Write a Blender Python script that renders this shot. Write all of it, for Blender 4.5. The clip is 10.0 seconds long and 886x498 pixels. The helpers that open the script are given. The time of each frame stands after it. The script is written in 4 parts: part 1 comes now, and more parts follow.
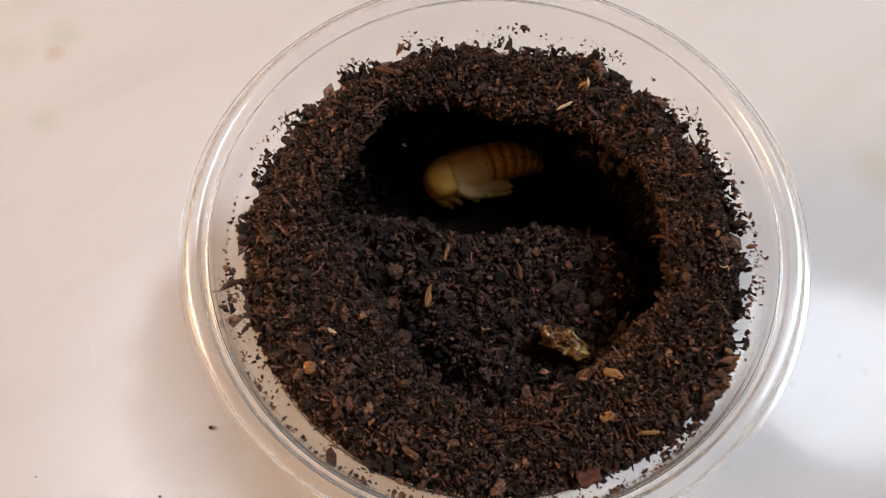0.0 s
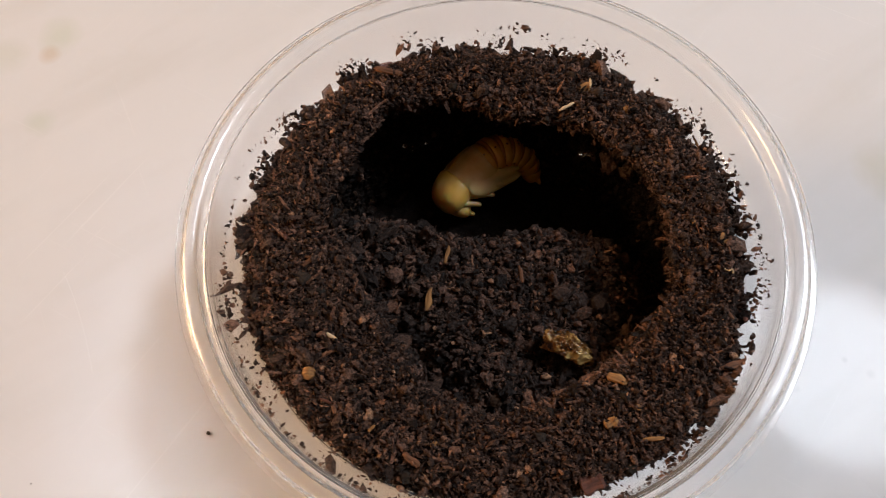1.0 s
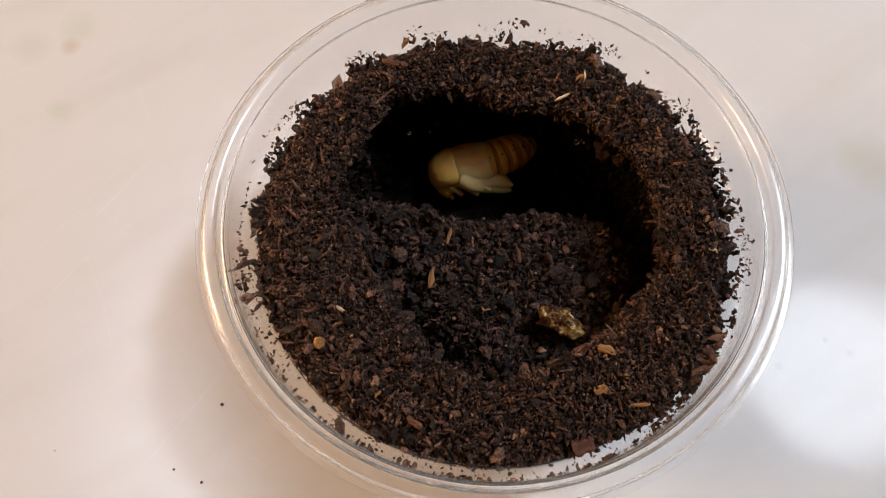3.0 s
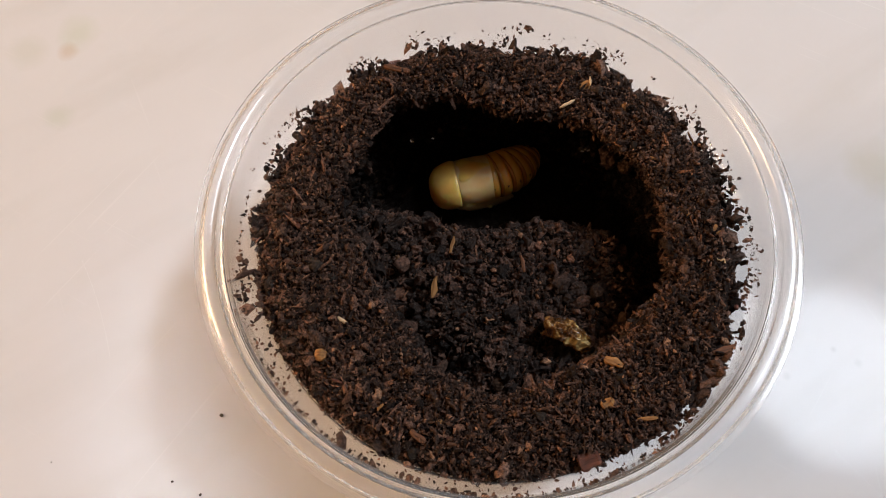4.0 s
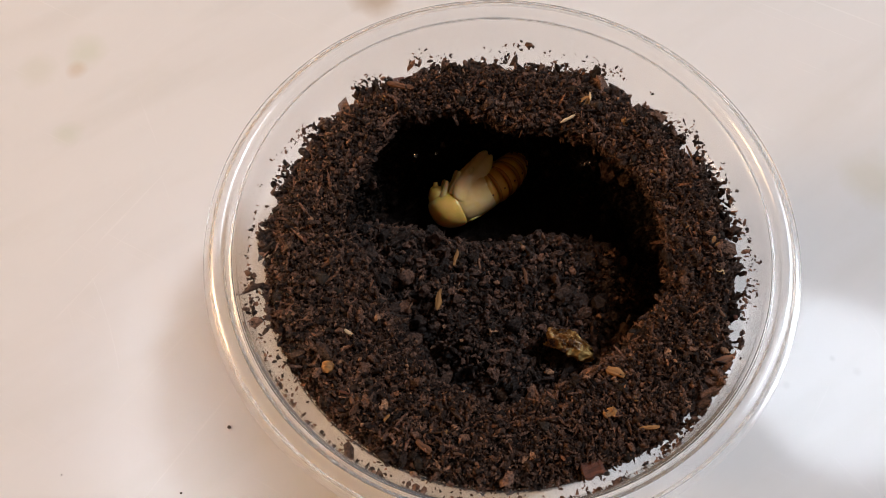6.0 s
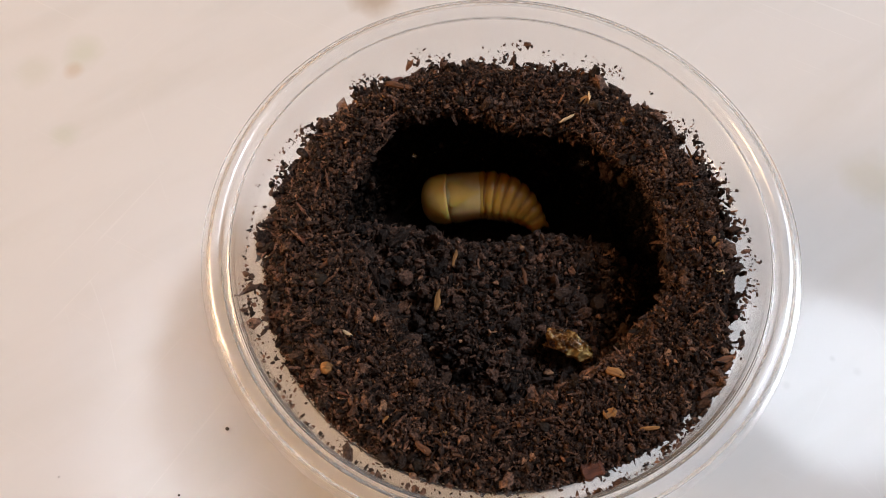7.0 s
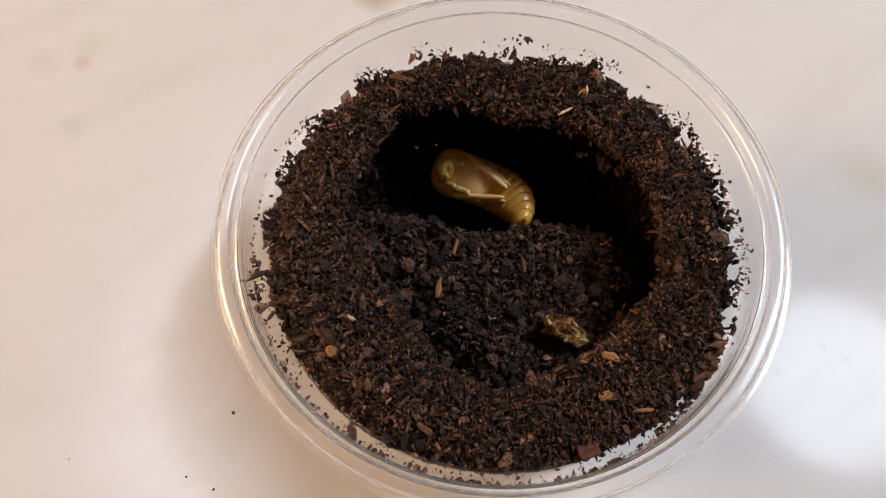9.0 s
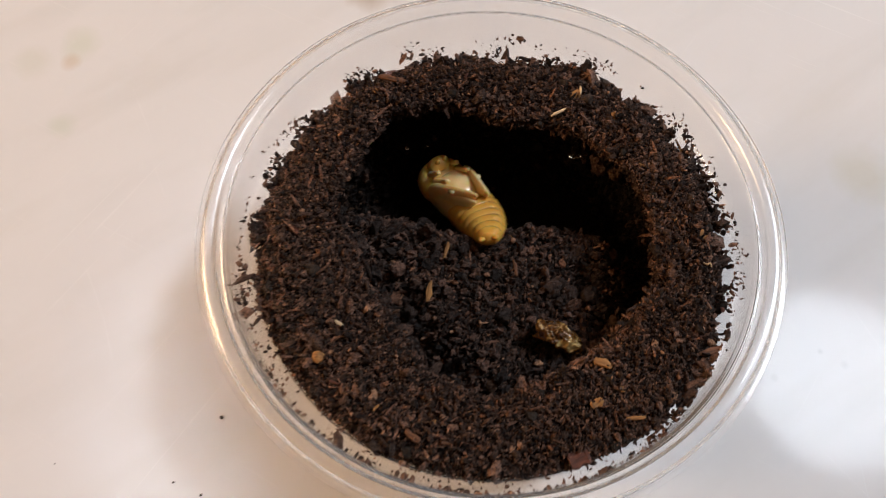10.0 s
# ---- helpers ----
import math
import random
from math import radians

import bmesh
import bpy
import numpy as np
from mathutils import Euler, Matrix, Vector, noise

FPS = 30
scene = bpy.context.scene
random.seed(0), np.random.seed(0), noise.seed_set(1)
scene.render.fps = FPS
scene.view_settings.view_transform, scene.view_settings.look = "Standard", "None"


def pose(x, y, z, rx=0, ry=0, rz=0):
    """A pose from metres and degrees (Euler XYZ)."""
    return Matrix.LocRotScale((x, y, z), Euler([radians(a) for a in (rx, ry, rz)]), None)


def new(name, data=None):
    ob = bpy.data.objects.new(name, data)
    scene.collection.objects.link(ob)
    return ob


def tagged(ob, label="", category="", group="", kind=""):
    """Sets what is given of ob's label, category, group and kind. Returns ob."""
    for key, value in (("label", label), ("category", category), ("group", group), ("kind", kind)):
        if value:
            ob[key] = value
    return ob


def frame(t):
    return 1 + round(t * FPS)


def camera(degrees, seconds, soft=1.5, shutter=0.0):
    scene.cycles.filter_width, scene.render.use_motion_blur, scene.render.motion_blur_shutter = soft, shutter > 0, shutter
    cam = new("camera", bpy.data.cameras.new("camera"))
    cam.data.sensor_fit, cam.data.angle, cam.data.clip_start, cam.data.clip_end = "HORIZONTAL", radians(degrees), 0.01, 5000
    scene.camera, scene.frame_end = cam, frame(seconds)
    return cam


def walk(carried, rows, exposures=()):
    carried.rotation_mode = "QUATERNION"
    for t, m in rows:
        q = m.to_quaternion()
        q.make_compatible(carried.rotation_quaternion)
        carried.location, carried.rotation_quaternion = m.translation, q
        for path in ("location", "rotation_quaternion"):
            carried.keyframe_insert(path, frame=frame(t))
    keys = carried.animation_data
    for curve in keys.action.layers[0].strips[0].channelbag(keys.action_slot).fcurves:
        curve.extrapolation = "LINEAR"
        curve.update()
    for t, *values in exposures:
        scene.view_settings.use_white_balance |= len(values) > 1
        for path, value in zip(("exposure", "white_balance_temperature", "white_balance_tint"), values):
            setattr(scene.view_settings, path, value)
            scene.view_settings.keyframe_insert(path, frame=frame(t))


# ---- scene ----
cam = camera(57.6, 10.0, 1.0, 0.8)
MM = 0.001
# seconds; millimetres from the cup's axis at table height; pitch, roll, yaw
ROWS = [
    (0.0, -6.54, -56.54, 161.04, -66.28, 0.69, 0.00),
    (0.5, -8.72, -54.99, 160.47, -66.31, 0.61, -0.12),
    (1.0, -6.85, -55.32, 159.41, -66.25, 0.66, -0.13),
    (1.5, -4.65, -59.02, 162.63, -66.19, 0.54, -0.09),
    (2.0, -5.80, -61.56, 164.98, -66.24, 0.48, 0.04),
    (2.5, -6.48, -62.93, 166.91, -66.32, 0.60, 0.21),
    (4.0, -7.64, -59.79, 164.66, -66.20, 0.56, 0.23),
    (4.5, -6.91, -59.90, 164.86, -66.19, 0.61, 0.13),
    (5.0, -7.33, -61.00, 166.69, -66.02, 0.66, 0.04),
    (5.5, -7.87, -60.83, 167.29, -65.55, 0.76, 0.01),
    (7.0, -8.27, -60.58, 166.64, -65.28, 0.70, -0.20),
    (7.5, -7.95, -60.37, 166.16, -65.41, 0.60, -0.22),
    (8.0, -8.00, -60.23, 166.26, -65.42, 0.61, -0.19),
    (8.5, -8.62, -61.09, 167.27, -65.46, 0.55, -0.15),
    (9.0, -8.65, -63.78, 169.85, -65.51, 0.56, -0.03),
    (9.5, -9.57, -65.29, 172.52, -65.60, 0.43, 0.01),
    (10.0, -6.65, -61.70, 168.07, -65.71, 0.58, 0.09),
]
walk(cam, [(t, pose(x * MM, y * MM, z * MM, 90 + pitch, roll, yaw)) for t, x, y, z, pitch, roll, yaw in ROWS])

# ---- light ----
world = bpy.data.worlds.new("room_air")
world.use_nodes = True
scene.world = world
world.node_tree.nodes["Background"].inputs[0].default_value = (0.9, 0.75, 0.62, 1)
world.node_tree.nodes["Background"].inputs[1].default_value = 0.02
scene.view_settings.exposure = 0.2

CEILING = 1.5


def on_ceiling(way, start=(0.0, 0.0, 0.0)):
    """Where a line from the table towards a lamp meets the lamps' height."""
    way = Vector(way)
    return Vector(start) + way * ((CEILING - 0.06) / way.z)


LAMP_AT = on_ceiling((0.422, 0.235, 0.868), (0.074, -0.018, 0.0))
ADDED_LAMP_AT = on_ceiling((1.15, 0.48, 1.44))


WALL_LAMP_AT = Vector((-1.12, 0.08, 0.36))


def disk_lamp(name, at, size, watts, colour):
    data = bpy.data.lights.new(name, "AREA")
    data.shape, data.size, data.energy, data.color = "DISK", size, watts, colour
    ob = new(name, data)
    ob.matrix_world = pose(at[0], at[1], at[2])
    return ob


disk_lamp("ceiling_lamp_light", LAMP_AT, 0.36, 3.8, (0.90, 0.98, 1.10))
# added second lamp, placed out of view, gives most of the white light
disk_lamp("added_side_light", ADDED_LAMP_AT, 0.30, 20.5, (0.87, 0.98, 1.12))
glow = bpy.data.lights.new("wall_lamp_light", "POINT")
glow.energy, glow.color, glow.shadow_soft_size = 38.0, (1.0, 0.63, 0.34), 0.19
new("wall_lamp_light", glow).location = WALL_LAMP_AT


# ---- materials ----
def material(name, base, rough=0.5, **more):
    m = bpy.data.materials.new(name)
    m.use_nodes = True
    b = m.node_tree.nodes["Principled BSDF"]
    b.inputs["Base Color"].default_value = (*base, 1)
    b.inputs["Roughness"].default_value = rough
    for key, value in more.items():
        b.inputs[key.replace("_", " ")].default_value = value
    return m


def node(m, kind, **sets):
    n = m.node_tree.nodes.new(kind)
    for key, value in sets.items():
        n.inputs[key.replace("_", " ")].default_value = value
    return n


def link(m, a, b):
    m.node_tree.links.new(a, b)


def shader(m):
    return m.node_tree.nodes["Principled BSDF"]


def ramp(m, source, stops):
    n = m.node_tree.nodes.new("ShaderNodeValToRGB")
    e = n.color_ramp.elements
    while len(e) < len(stops):
        e.new(0.5)
    for k, (at, colour) in enumerate(stops):
        e[k].position, e[k].color = at, (*colour, 1)
    link(m, source, n.inputs[0])
    return n.outputs[0]


def coords(m):
    return m.node_tree.nodes.new("ShaderNodeTexCoord").outputs["Object"]


def noise_of(m, scale, detail=4.0, where=None, rough=0.55):
    n = node(m, "ShaderNodeTexNoise", Scale=scale, Detail=detail, Roughness=rough)
    link(m, where or coords(m), n.inputs["Vector"])
    return n.outputs["Fac"]


def bump(m, height, strength, distance):
    n = node(m, "ShaderNodeBump", Strength=strength, Distance=distance)
    link(m, height, n.inputs["Height"])
    link(m, n.outputs[0], shader(m).inputs["Normal"])


def mixed(m, fac, a, b, mode="MIX"):
    n = m.node_tree.nodes.new("ShaderNodeMix")
    n.data_type, n.blend_type = "RGBA", mode
    for source, at in ((fac, 0), (a, 6), (b, 7)):
        if isinstance(source, (int, float)):
            n.inputs[at].default_value = source
        elif isinstance(source, tuple):
            n.inputs[at].default_value = (*source, 1)
        else:
            link(m, source, n.inputs[at])
    return n.outputs[2]


def table_paint():
    m = material("white_tabletop", (0.78, 0.75, 0.72), 0.2, Specular_IOR_Level=0.32)
    where = coords(m)
    colour = ramp(m, noise_of(m, 9, 3, where), [(0.3, (0.76, 0.74, 0.725)), (0.7, (0.80, 0.785, 0.775))])
    smear = ramp(m, noise_of(m, 26, 6, where, 0.7), [(0.60, (0, 0, 0)), (0.74, (0.2, 0.2, 0.2))])
    colour = mixed(m, smear, colour, (0.70, 0.68, 0.60))
    long = node(m, "ShaderNodeMapping")
    long.vector_type = "TEXTURE"
    long.inputs["Rotation"].default_value = (0, 0, 0.6)
    long.inputs["Scale"].default_value = (1 / 14, 1 / 70, 1)
    link(m, where, long.inputs["Vector"])
    streak = node(m, "ShaderNodeTexNoise", Scale=1.0, Detail=6.0)
    link(m, long.outputs[0], streak.inputs["Vector"])
    colour = mixed(m, ramp(m, streak.outputs["Fac"], [(0.5, (0, 0, 0)), (0.75, (0.35, 0.35, 0.35))]), colour, (0.66, 0.64, 0.60))
    # old stains and a soft brown spot: where, size in metres, tint, strength
    ragged = node(m, "ShaderNodeTexNoise", Scale=120.0, Detail=4.0)
    link(m, where, ragged.inputs["Vector"])
    for x, y, r, tint, strength in ((-0.1025, 0.0725, 0.006, (0.55, 0.62, 0.42), 0.3), (-0.104, 0.0675, 0.003, (0.60, 0.42, 0.24), 0.35),
                                    (-0.1026, 0.048, 0.004, (0.55, 0.62, 0.45), 0.28), (-0.1143, 0.067, 0.006, (0.58, 0.60, 0.46), 0.25),
                                    (0.0918, 0.033, 0.009, (0.60, 0.55, 0.38), 0.35), (-0.028, 0.090, 0.0075, (0.46, 0.36, 0.26), 0.7), (0.0728, -0.0103, 0.0009, (0.50, 0.49, 0.47), 0.3), (0.0774, -0.0133, 0.0012, (0.58, 0.57, 0.55), 0.25), (0.062, -0.0161, 0.0010, (0.58, 0.57, 0.55), 0.25)):
        apart = node(m, "ShaderNodeVectorMath")
        apart.operation = "DISTANCE"
        link(m, where, apart.inputs[0])
        apart.inputs[1].default_value = (x, y, 0)
        jag = node(m, "ShaderNodeMath")
        jag.operation = "MULTIPLY_ADD"
        link(m, ragged.outputs["Fac"], jag.inputs[0])
        jag.inputs[1].default_value = r * 0.9
        link(m, apart.outputs["Value"], jag.inputs[2])
        fall = node(m, "ShaderNodeMapRange")
        link(m, jag.outputs[0], fall.inputs["Value"])
        for key, value in (("From Min", r * 0.75), ("From Max", r * 1.5), ("To Min", strength), ("To Max", 0.0)):
            fall.inputs[key].default_value = value
        colour = mixed(m, fall.outputs[0], colour, tint)
    link(m, colour, shader(m).inputs["Base Color"])
    # wiped smears and fine rubbing in the gloss
    rub = node(m, "ShaderNodeMapping")
    rub.vector_type = "TEXTURE"
    rub.inputs["Rotation"].default_value = (0, 0, -0.5)
    rub.inputs["Scale"].default_value = (1 / 60, 1 / 420, 1)
    link(m, where, rub.inputs["Vector"])
    rubbed = node(m, "ShaderNodeTexNoise", Scale=1.0, Detail=6.0, Roughness=0.7)
    link(m, rub.outputs[0], rubbed.inputs["Vector"])
    rough = mixed(m, 0.5, ramp(m, noise_of(m, 55, 6, where, 0.75), [(0.35, (0.05, 0.05, 0.05)), (0.7, (0.15, 0.15, 0.15))]), ramp(m, rubbed.outputs["Fac"], [(0.4, (0.04, 0.04, 0.04)), (0.7, (0.18, 0.18, 0.18))]))
    for turn, stretch, edge in ((0.95, (12, 900), 0.66), (-0.5, (16, 1100), 0.66), (2.0, (9, 800), 0.68)):
        lines = node(m, "ShaderNodeMapping")
        lines.vector_type = "TEXTURE"
        lines.inputs["Rotation"].default_value = (0, 0, turn)
        lines.inputs["Scale"].default_value = (1 / stretch[0], 1 / stretch[1], 1)
        link(m, where, lines.inputs["Vector"])
        hair = node(m, "ShaderNodeTexNoise", Scale=1.0, Detail=3.0, Roughness=0.6)
        link(m, lines.outputs[0], hair.inputs["Vector"])
        rough = mixed(m, ramp(m, hair.outputs["Fac"], [(edge, (0, 0, 0)), (edge + 0.05, (1, 1, 1))]), rough, (0.42, 0.42, 0.42))
    link(m, rough, shader(m).inputs["Roughness"])
    bump(m, noise_of(m, 70, 7, where, 0.7), 0.08, 0.0004)
    return m


def soil_paint(name, tone=1.0, rough=0.9, gloss=0.15, tint=(1.13, 0.97, 0.87), fleck=1.0):
    m = material(name, (0.03, 0.02, 0.015), rough, Specular_IOR_Level=gloss)
    geo = m.node_tree.nodes.new("ShaderNodeNewGeometry")
    stops = ((0.0, (0.006, 0.0048, 0.0045)), (0.40, (0.026, 0.019, 0.016)), (0.75, (0.062, 0.042, 0.033)), (0.94, (0.092, 0.062, 0.049)), (0.975, (0.108, 0.066, 0.046)), (0.99, (0.108 + 0.122 * fleck, 0.066 + 0.089 * fleck, 0.046 + 0.054 * fleck)))
    grain = ramp(m, geo.outputs["Random Per Island"], [(at, tuple(k * tone * t for k, t in zip(c, tint))) for at, c in stops])
    fine = ramp(m, noise_of(m, 2400, 5), [(0.32, (0.3, 0.3, 0.3)), (0.7, (1.6, 1.55, 1.5))])
    link(m, mixed(m, 1.0, grain, fine, "MULTIPLY"), shader(m).inputs["Base Color"])
    wet = ramp(m, noise_of(m, 900, 3), [(0.42, (rough * 0.45,) * 3), (0.6, (rough,) * 3)])
    link(m, wet, shader(m).inputs["Roughness"])
    bump(m, noise_of(m, 2800, 6, None, 0.7), 1.0, 0.0006)
    return m


def clod_paint():
    m = material("clod_crust", (0.03, 0.02, 0.015), 0.92, Specular_IOR_Level=0.25)
    info = m.node_tree.nodes.new("ShaderNodeObjectInfo")
    shade = ramp(m, info.outputs["Random"], [(0.0, (0.02, 0.016, 0.013)), (0.6, (0.042, 0.028, 0.02)), (1.0, (0.08, 0.042, 0.024))])
    fine = ramp(m, noise_of(m, 2200, 5), [(0.3, (0.5, 0.5, 0.5)), (0.75, (1.4, 1.35, 1.3))])
    link(m, mixed(m, 1.0, shade, fine, "MULTIPLY"), shader(m).inputs["Base Color"])
    bump(m, noise_of(m, 2600, 5), 0.8, 0.0004)
    return m


def wood_paint(name, light, dark):
    m = material(name, light, 0.7, Specular_IOR_Level=0.3)
    where = coords(m)
    stretch = node(m, "ShaderNodeMapping")
    stretch.inputs["Scale"].default_value = (300, 2600, 2600)
    link(m, where, stretch.inputs["Vector"])
    n = node(m, "ShaderNodeTexNoise", Scale=1.0, Detail=5.0)
    link(m, stretch.outputs[0], n.inputs["Vector"])
    link(m, ramp(m, n.outputs["Fac"], [(0.32, dark), (0.62, light)]), shader(m).inputs["Base Color"])
    bump(m, n.outputs["Fac"], 0.5, 0.0002)
    return m


def flesh_paint(name, pale, deep, spots=False, rough=0.38):
    m = material(name, pale, rough, Subsurface_Weight=0.7, Subsurface_Scale=0.0018, Specular_IOR_Level=0.6, Coat_Weight=0.5, Coat_Roughness=0.16)
    shader(m).inputs["Subsurface Radius"].default_value = (1.0, 0.55, 0.25)
    where = coords(m)
    colour = ramp(m, noise_of(m, 260, 4, where), [(0.3, deep), (0.68, pale)])
    if spots:
        dots = ramp(m, noise_of(m, 620, 2, where), [(0.70, (0, 0, 0)), (0.76, (1, 1, 1))])
        colour = mixed(m, dots, colour, (0.10, 0.04, 0.012))
    link(m, colour, shader(m).inputs["Base Color"])
    bump(m, noise_of(m, 300, 3, where, 0.5), 0.25, 0.001)
    return m


def plastic_paint():
    m = material("clear_plastic", (0.985, 0.985, 0.985), 0.1, IOR=1.5, Specular_IOR_Level=0.5)
    shader(m).inputs["Transmission Weight"].default_value = 0.96
    bump(m, noise_of(m, 120, 2), 0.03, 0.0004)
    return m


def skin_paint():
    m = material("dry_amber_skin", (0.16, 0.07, 0.018), 0.2, Specular_IOR_Level=1.0, Coat_Weight=1.0, Coat_Roughness=0.1)
    where = coords(m)
    link(m, ramp(m, noise_of(m, 420, 4, where), [(0.36, (0.04, 0.015, 0.004)), (0.50, (0.20, 0.085, 0.018)), (0.62, (0.66, 0.45, 0.17))]), shader(m).inputs["Base Color"])
    bump(m, noise_of(m, 1500, 4, where), 0.35, 0.0004)
    return m


def wall_paint(name="room_paint", tone=1.0):
    m = material(name, (0.86, 0.67, 0.48), 0.85)
    link(m, ramp(m, noise_of(m, 1.4, 4), [(0.3, (0.38 * tone, 0.32 * tone, 0.26 * tone)), (0.7, (0.42 * tone, 0.36 * tone, 0.29 * tone))]), shader(m).inputs["Base Color"])
    bump(m, noise_of(m, 120, 4), 0.15, 0.002)
    return m


TABLE = table_paint()
SOIL = soil_paint("potting_soil", 2.0, tint=(1.15, 0.96, 0.87), fleck=0.6)
BARK = soil_paint("bark_shreds", 1.95, 0.85, 0.15, (1.23, 0.95, 0.82), 0.3)
MOIST = soil_paint("moist_soil", 1.65, 0.7, 0.35, (1.24, 0.95, 0.82))
# much darker soil copy that carries the roofed chamber's shade in its colour
CHAMBER_SHADE = soil_paint("chamber_shade_soil", 0.42, 0.8, 0.15, (1.15, 0.96, 0.84))
# near-black body paint: crevice shade between the crumbs put into the colour
CREVICE_SHADE = soil_paint("crevice_shade_soil", 0.45, 0.8, 0.15)
CLOD = clod_paint()
PALE_WOOD = wood_paint("pale_wood", (0.74, 0.54, 0.33), (0.52, 0.34, 0.18))
TAN_WOOD = wood_paint("tan_wood", (0.34, 0.16, 0.05), (0.16, 0.07, 0.022))
BROWN_WOOD = wood_paint("brown_bark", (0.16, 0.062, 0.026), (0.06, 0.026, 0.012))
RED_BARK = wood_paint("reddish_bark", (0.12, 0.04, 0.022), (0.05, 0.018, 0.011))
CREAM = flesh_paint("cream_flesh", (0.90, 0.65, 0.32), (0.82, 0.52, 0.20), rough=0.3)
YELLOW = flesh_paint("yellow_flesh", (0.93, 0.60, 0.17), (0.82, 0.47, 0.10))
ORANGE = flesh_paint("orange_flesh", (0.80, 0.44, 0.085), (0.70, 0.33, 0.05), True)
DARK_RING = flesh_paint("brown_fold", (0.46, 0.20, 0.03), (0.36, 0.14, 0.02))
SPOT = flesh_paint("dark_spot", (0.12, 0.05, 0.015), (0.07, 0.03, 0.01))
BLOCKER_WALL = wood_paint("light_blocking_brown", (0.07, 0.05, 0.035), (0.04, 0.028, 0.02))
WOOD_FLOOR = wood_paint("floor_boards", (0.22, 0.13, 0.07), (0.14, 0.08, 0.04))
PLASTIC = plastic_paint()
SKIN = skin_paint()
ROOM = wall_paint()
DIM_CEILING = wall_paint("ceiling_paint", 0.42)
DROP = material("water", (1, 1, 1), 0.0, IOR=1.33)
shader(DROP).inputs["Transmission Weight"].default_value = 1.0
SPECK = material("dark_grit", (0.05, 0.04, 0.03), 0.8)
LAMP_WHITE = material("lamp_white", (0.8, 0.8, 0.78), 0.5)


# ---- building helpers ----
def mesh_of(name, verts, faces, mat, smooth=True):
    me = bpy.data.meshes.new(name)
    me.from_pydata([tuple(v) for v in np.asarray(verts, float) * MM], [], [tuple(f) for f in faces])
    me.materials.append(mat)
    me.polygons.foreach_set("use_smooth", [smooth] * len(me.polygons))
    me.update()
    return me


def piece(name, verts, faces, mat, parent=None, label="", smooth=True, at=None):
    ob = new(name, mesh_of(name, verts, faces, mat, smooth))
    if parent is not None:
        ob.parent = parent
    if at is not None:
        ob.matrix_basis = at
    if label:
        ob["label"] = label
    return ob


def part(name, bm, mat, parent=None, label="", smooth=True):
    me = bpy.data.meshes.new(name)
    bm.to_mesh(me)
    bm.free()
    me.transform(Matrix.Scale(MM, 4))
    me.materials.append(mat)
    me.polygons.foreach_set("use_smooth", [smooth] * len(me.polygons))
    ob = new(name, me)
    if parent is not None:
        ob.parent = parent
    if label:
        ob["label"] = label
    return ob


def at_mm(x, y, z, rx=0, ry=0, rz=0):
    return pose(x * MM, y * MM, z * MM, rx, ry, rz)


def box_bm(x0, x1, y0, y1, z0, z1, bevel=0.0):
    bm = bmesh.new()
    bmesh.ops.create_cube(bm, size=1, matrix=Matrix.LocRotScale(((x0 + x1) / 2, (y0 + y1) / 2, (z0 + z1) / 2), None, (x1 - x0, y1 - y0, z1 - z0)))
    if bevel:
        bmesh.ops.bevel(bm, geom=bm.edges[:], offset=bevel, segments=2, affect="EDGES")
    return bm


def lathe(profile, steps, closed=True):
    """Verts and faces of a closed profile of (r, z) turned about z."""
    n = len(profile)
    a = np.linspace(0, 2 * np.pi, steps, endpoint=False)
    p = np.array(profile, float)
    verts = np.stack([p[None, :, 0] * np.cos(a)[:, None], p[None, :, 0] * np.sin(a)[:, None], np.repeat(p[None, :, 1], steps, 0)], -1).reshape(-1, 3)
    faces = []
    for i in range(steps):
        j = (i + 1) % steps
        for k in range(n if closed else n - 1):
            l = (k + 1) % n
            faces.append((i * n + l, j * n + l, j * n + k, i * n + k))
    return verts, faces


def smooth_profile(points, rounds=2):
    """Corner-cutting of an open line of points."""
    p = np.array(points, float)
    for _ in range(rounds):
        q = [p[0]]
        for a, b in zip(p[:-1], p[1:]):
            q += [a * 0.75 + b * 0.25, a * 0.25 + b * 0.75]
        q.append(p[-1])
        p = np.array(q)
    return p


rng = np.random.default_rng(7)

# ---- room and table ----
RW, FLOOR = 1.35, -0.72
# unseen shell: the dark near south wall and dim ceiling cut fill light
for name, b in (("wall_north", (-RW, RW, RW, RW + 0.1, FLOOR, CEILING)), ("wall_south", (-RW, RW, -0.75, -0.65, FLOOR, CEILING)),
                ("wall_east", (RW, RW + 0.1, -RW, RW, FLOOR, CEILING)), ("wall_west", (-RW - 0.1, -RW, -RW, RW, FLOOR, CEILING)),
                ("floor", (-RW - 0.1, RW + 0.1, -RW - 0.1, RW + 0.1, FLOOR - 0.1, FLOOR)),
                ("ceiling", (-RW - 0.1, RW + 0.1, -RW - 0.1, RW + 0.1, CEILING, CEILING + 0.1))):
    ob = part(name, box_bm(*[v * 1000 for v in b]), BLOCKER_WALL if name == "wall_south" else WOOD_FLOOR if name == "floor" else DIM_CEILING if name == "ceiling" else ROOM, smooth=False)
    tagged(ob, ("added dark brown light-blocking " if name == "wall_south" else "plain brown boarded " if name == "floor" else "plain beige painted " if name == "ceiling" else "plain warm grey painted ") + name.split("_")[0] + " of the room", name.split("_")[0], kind="structure")


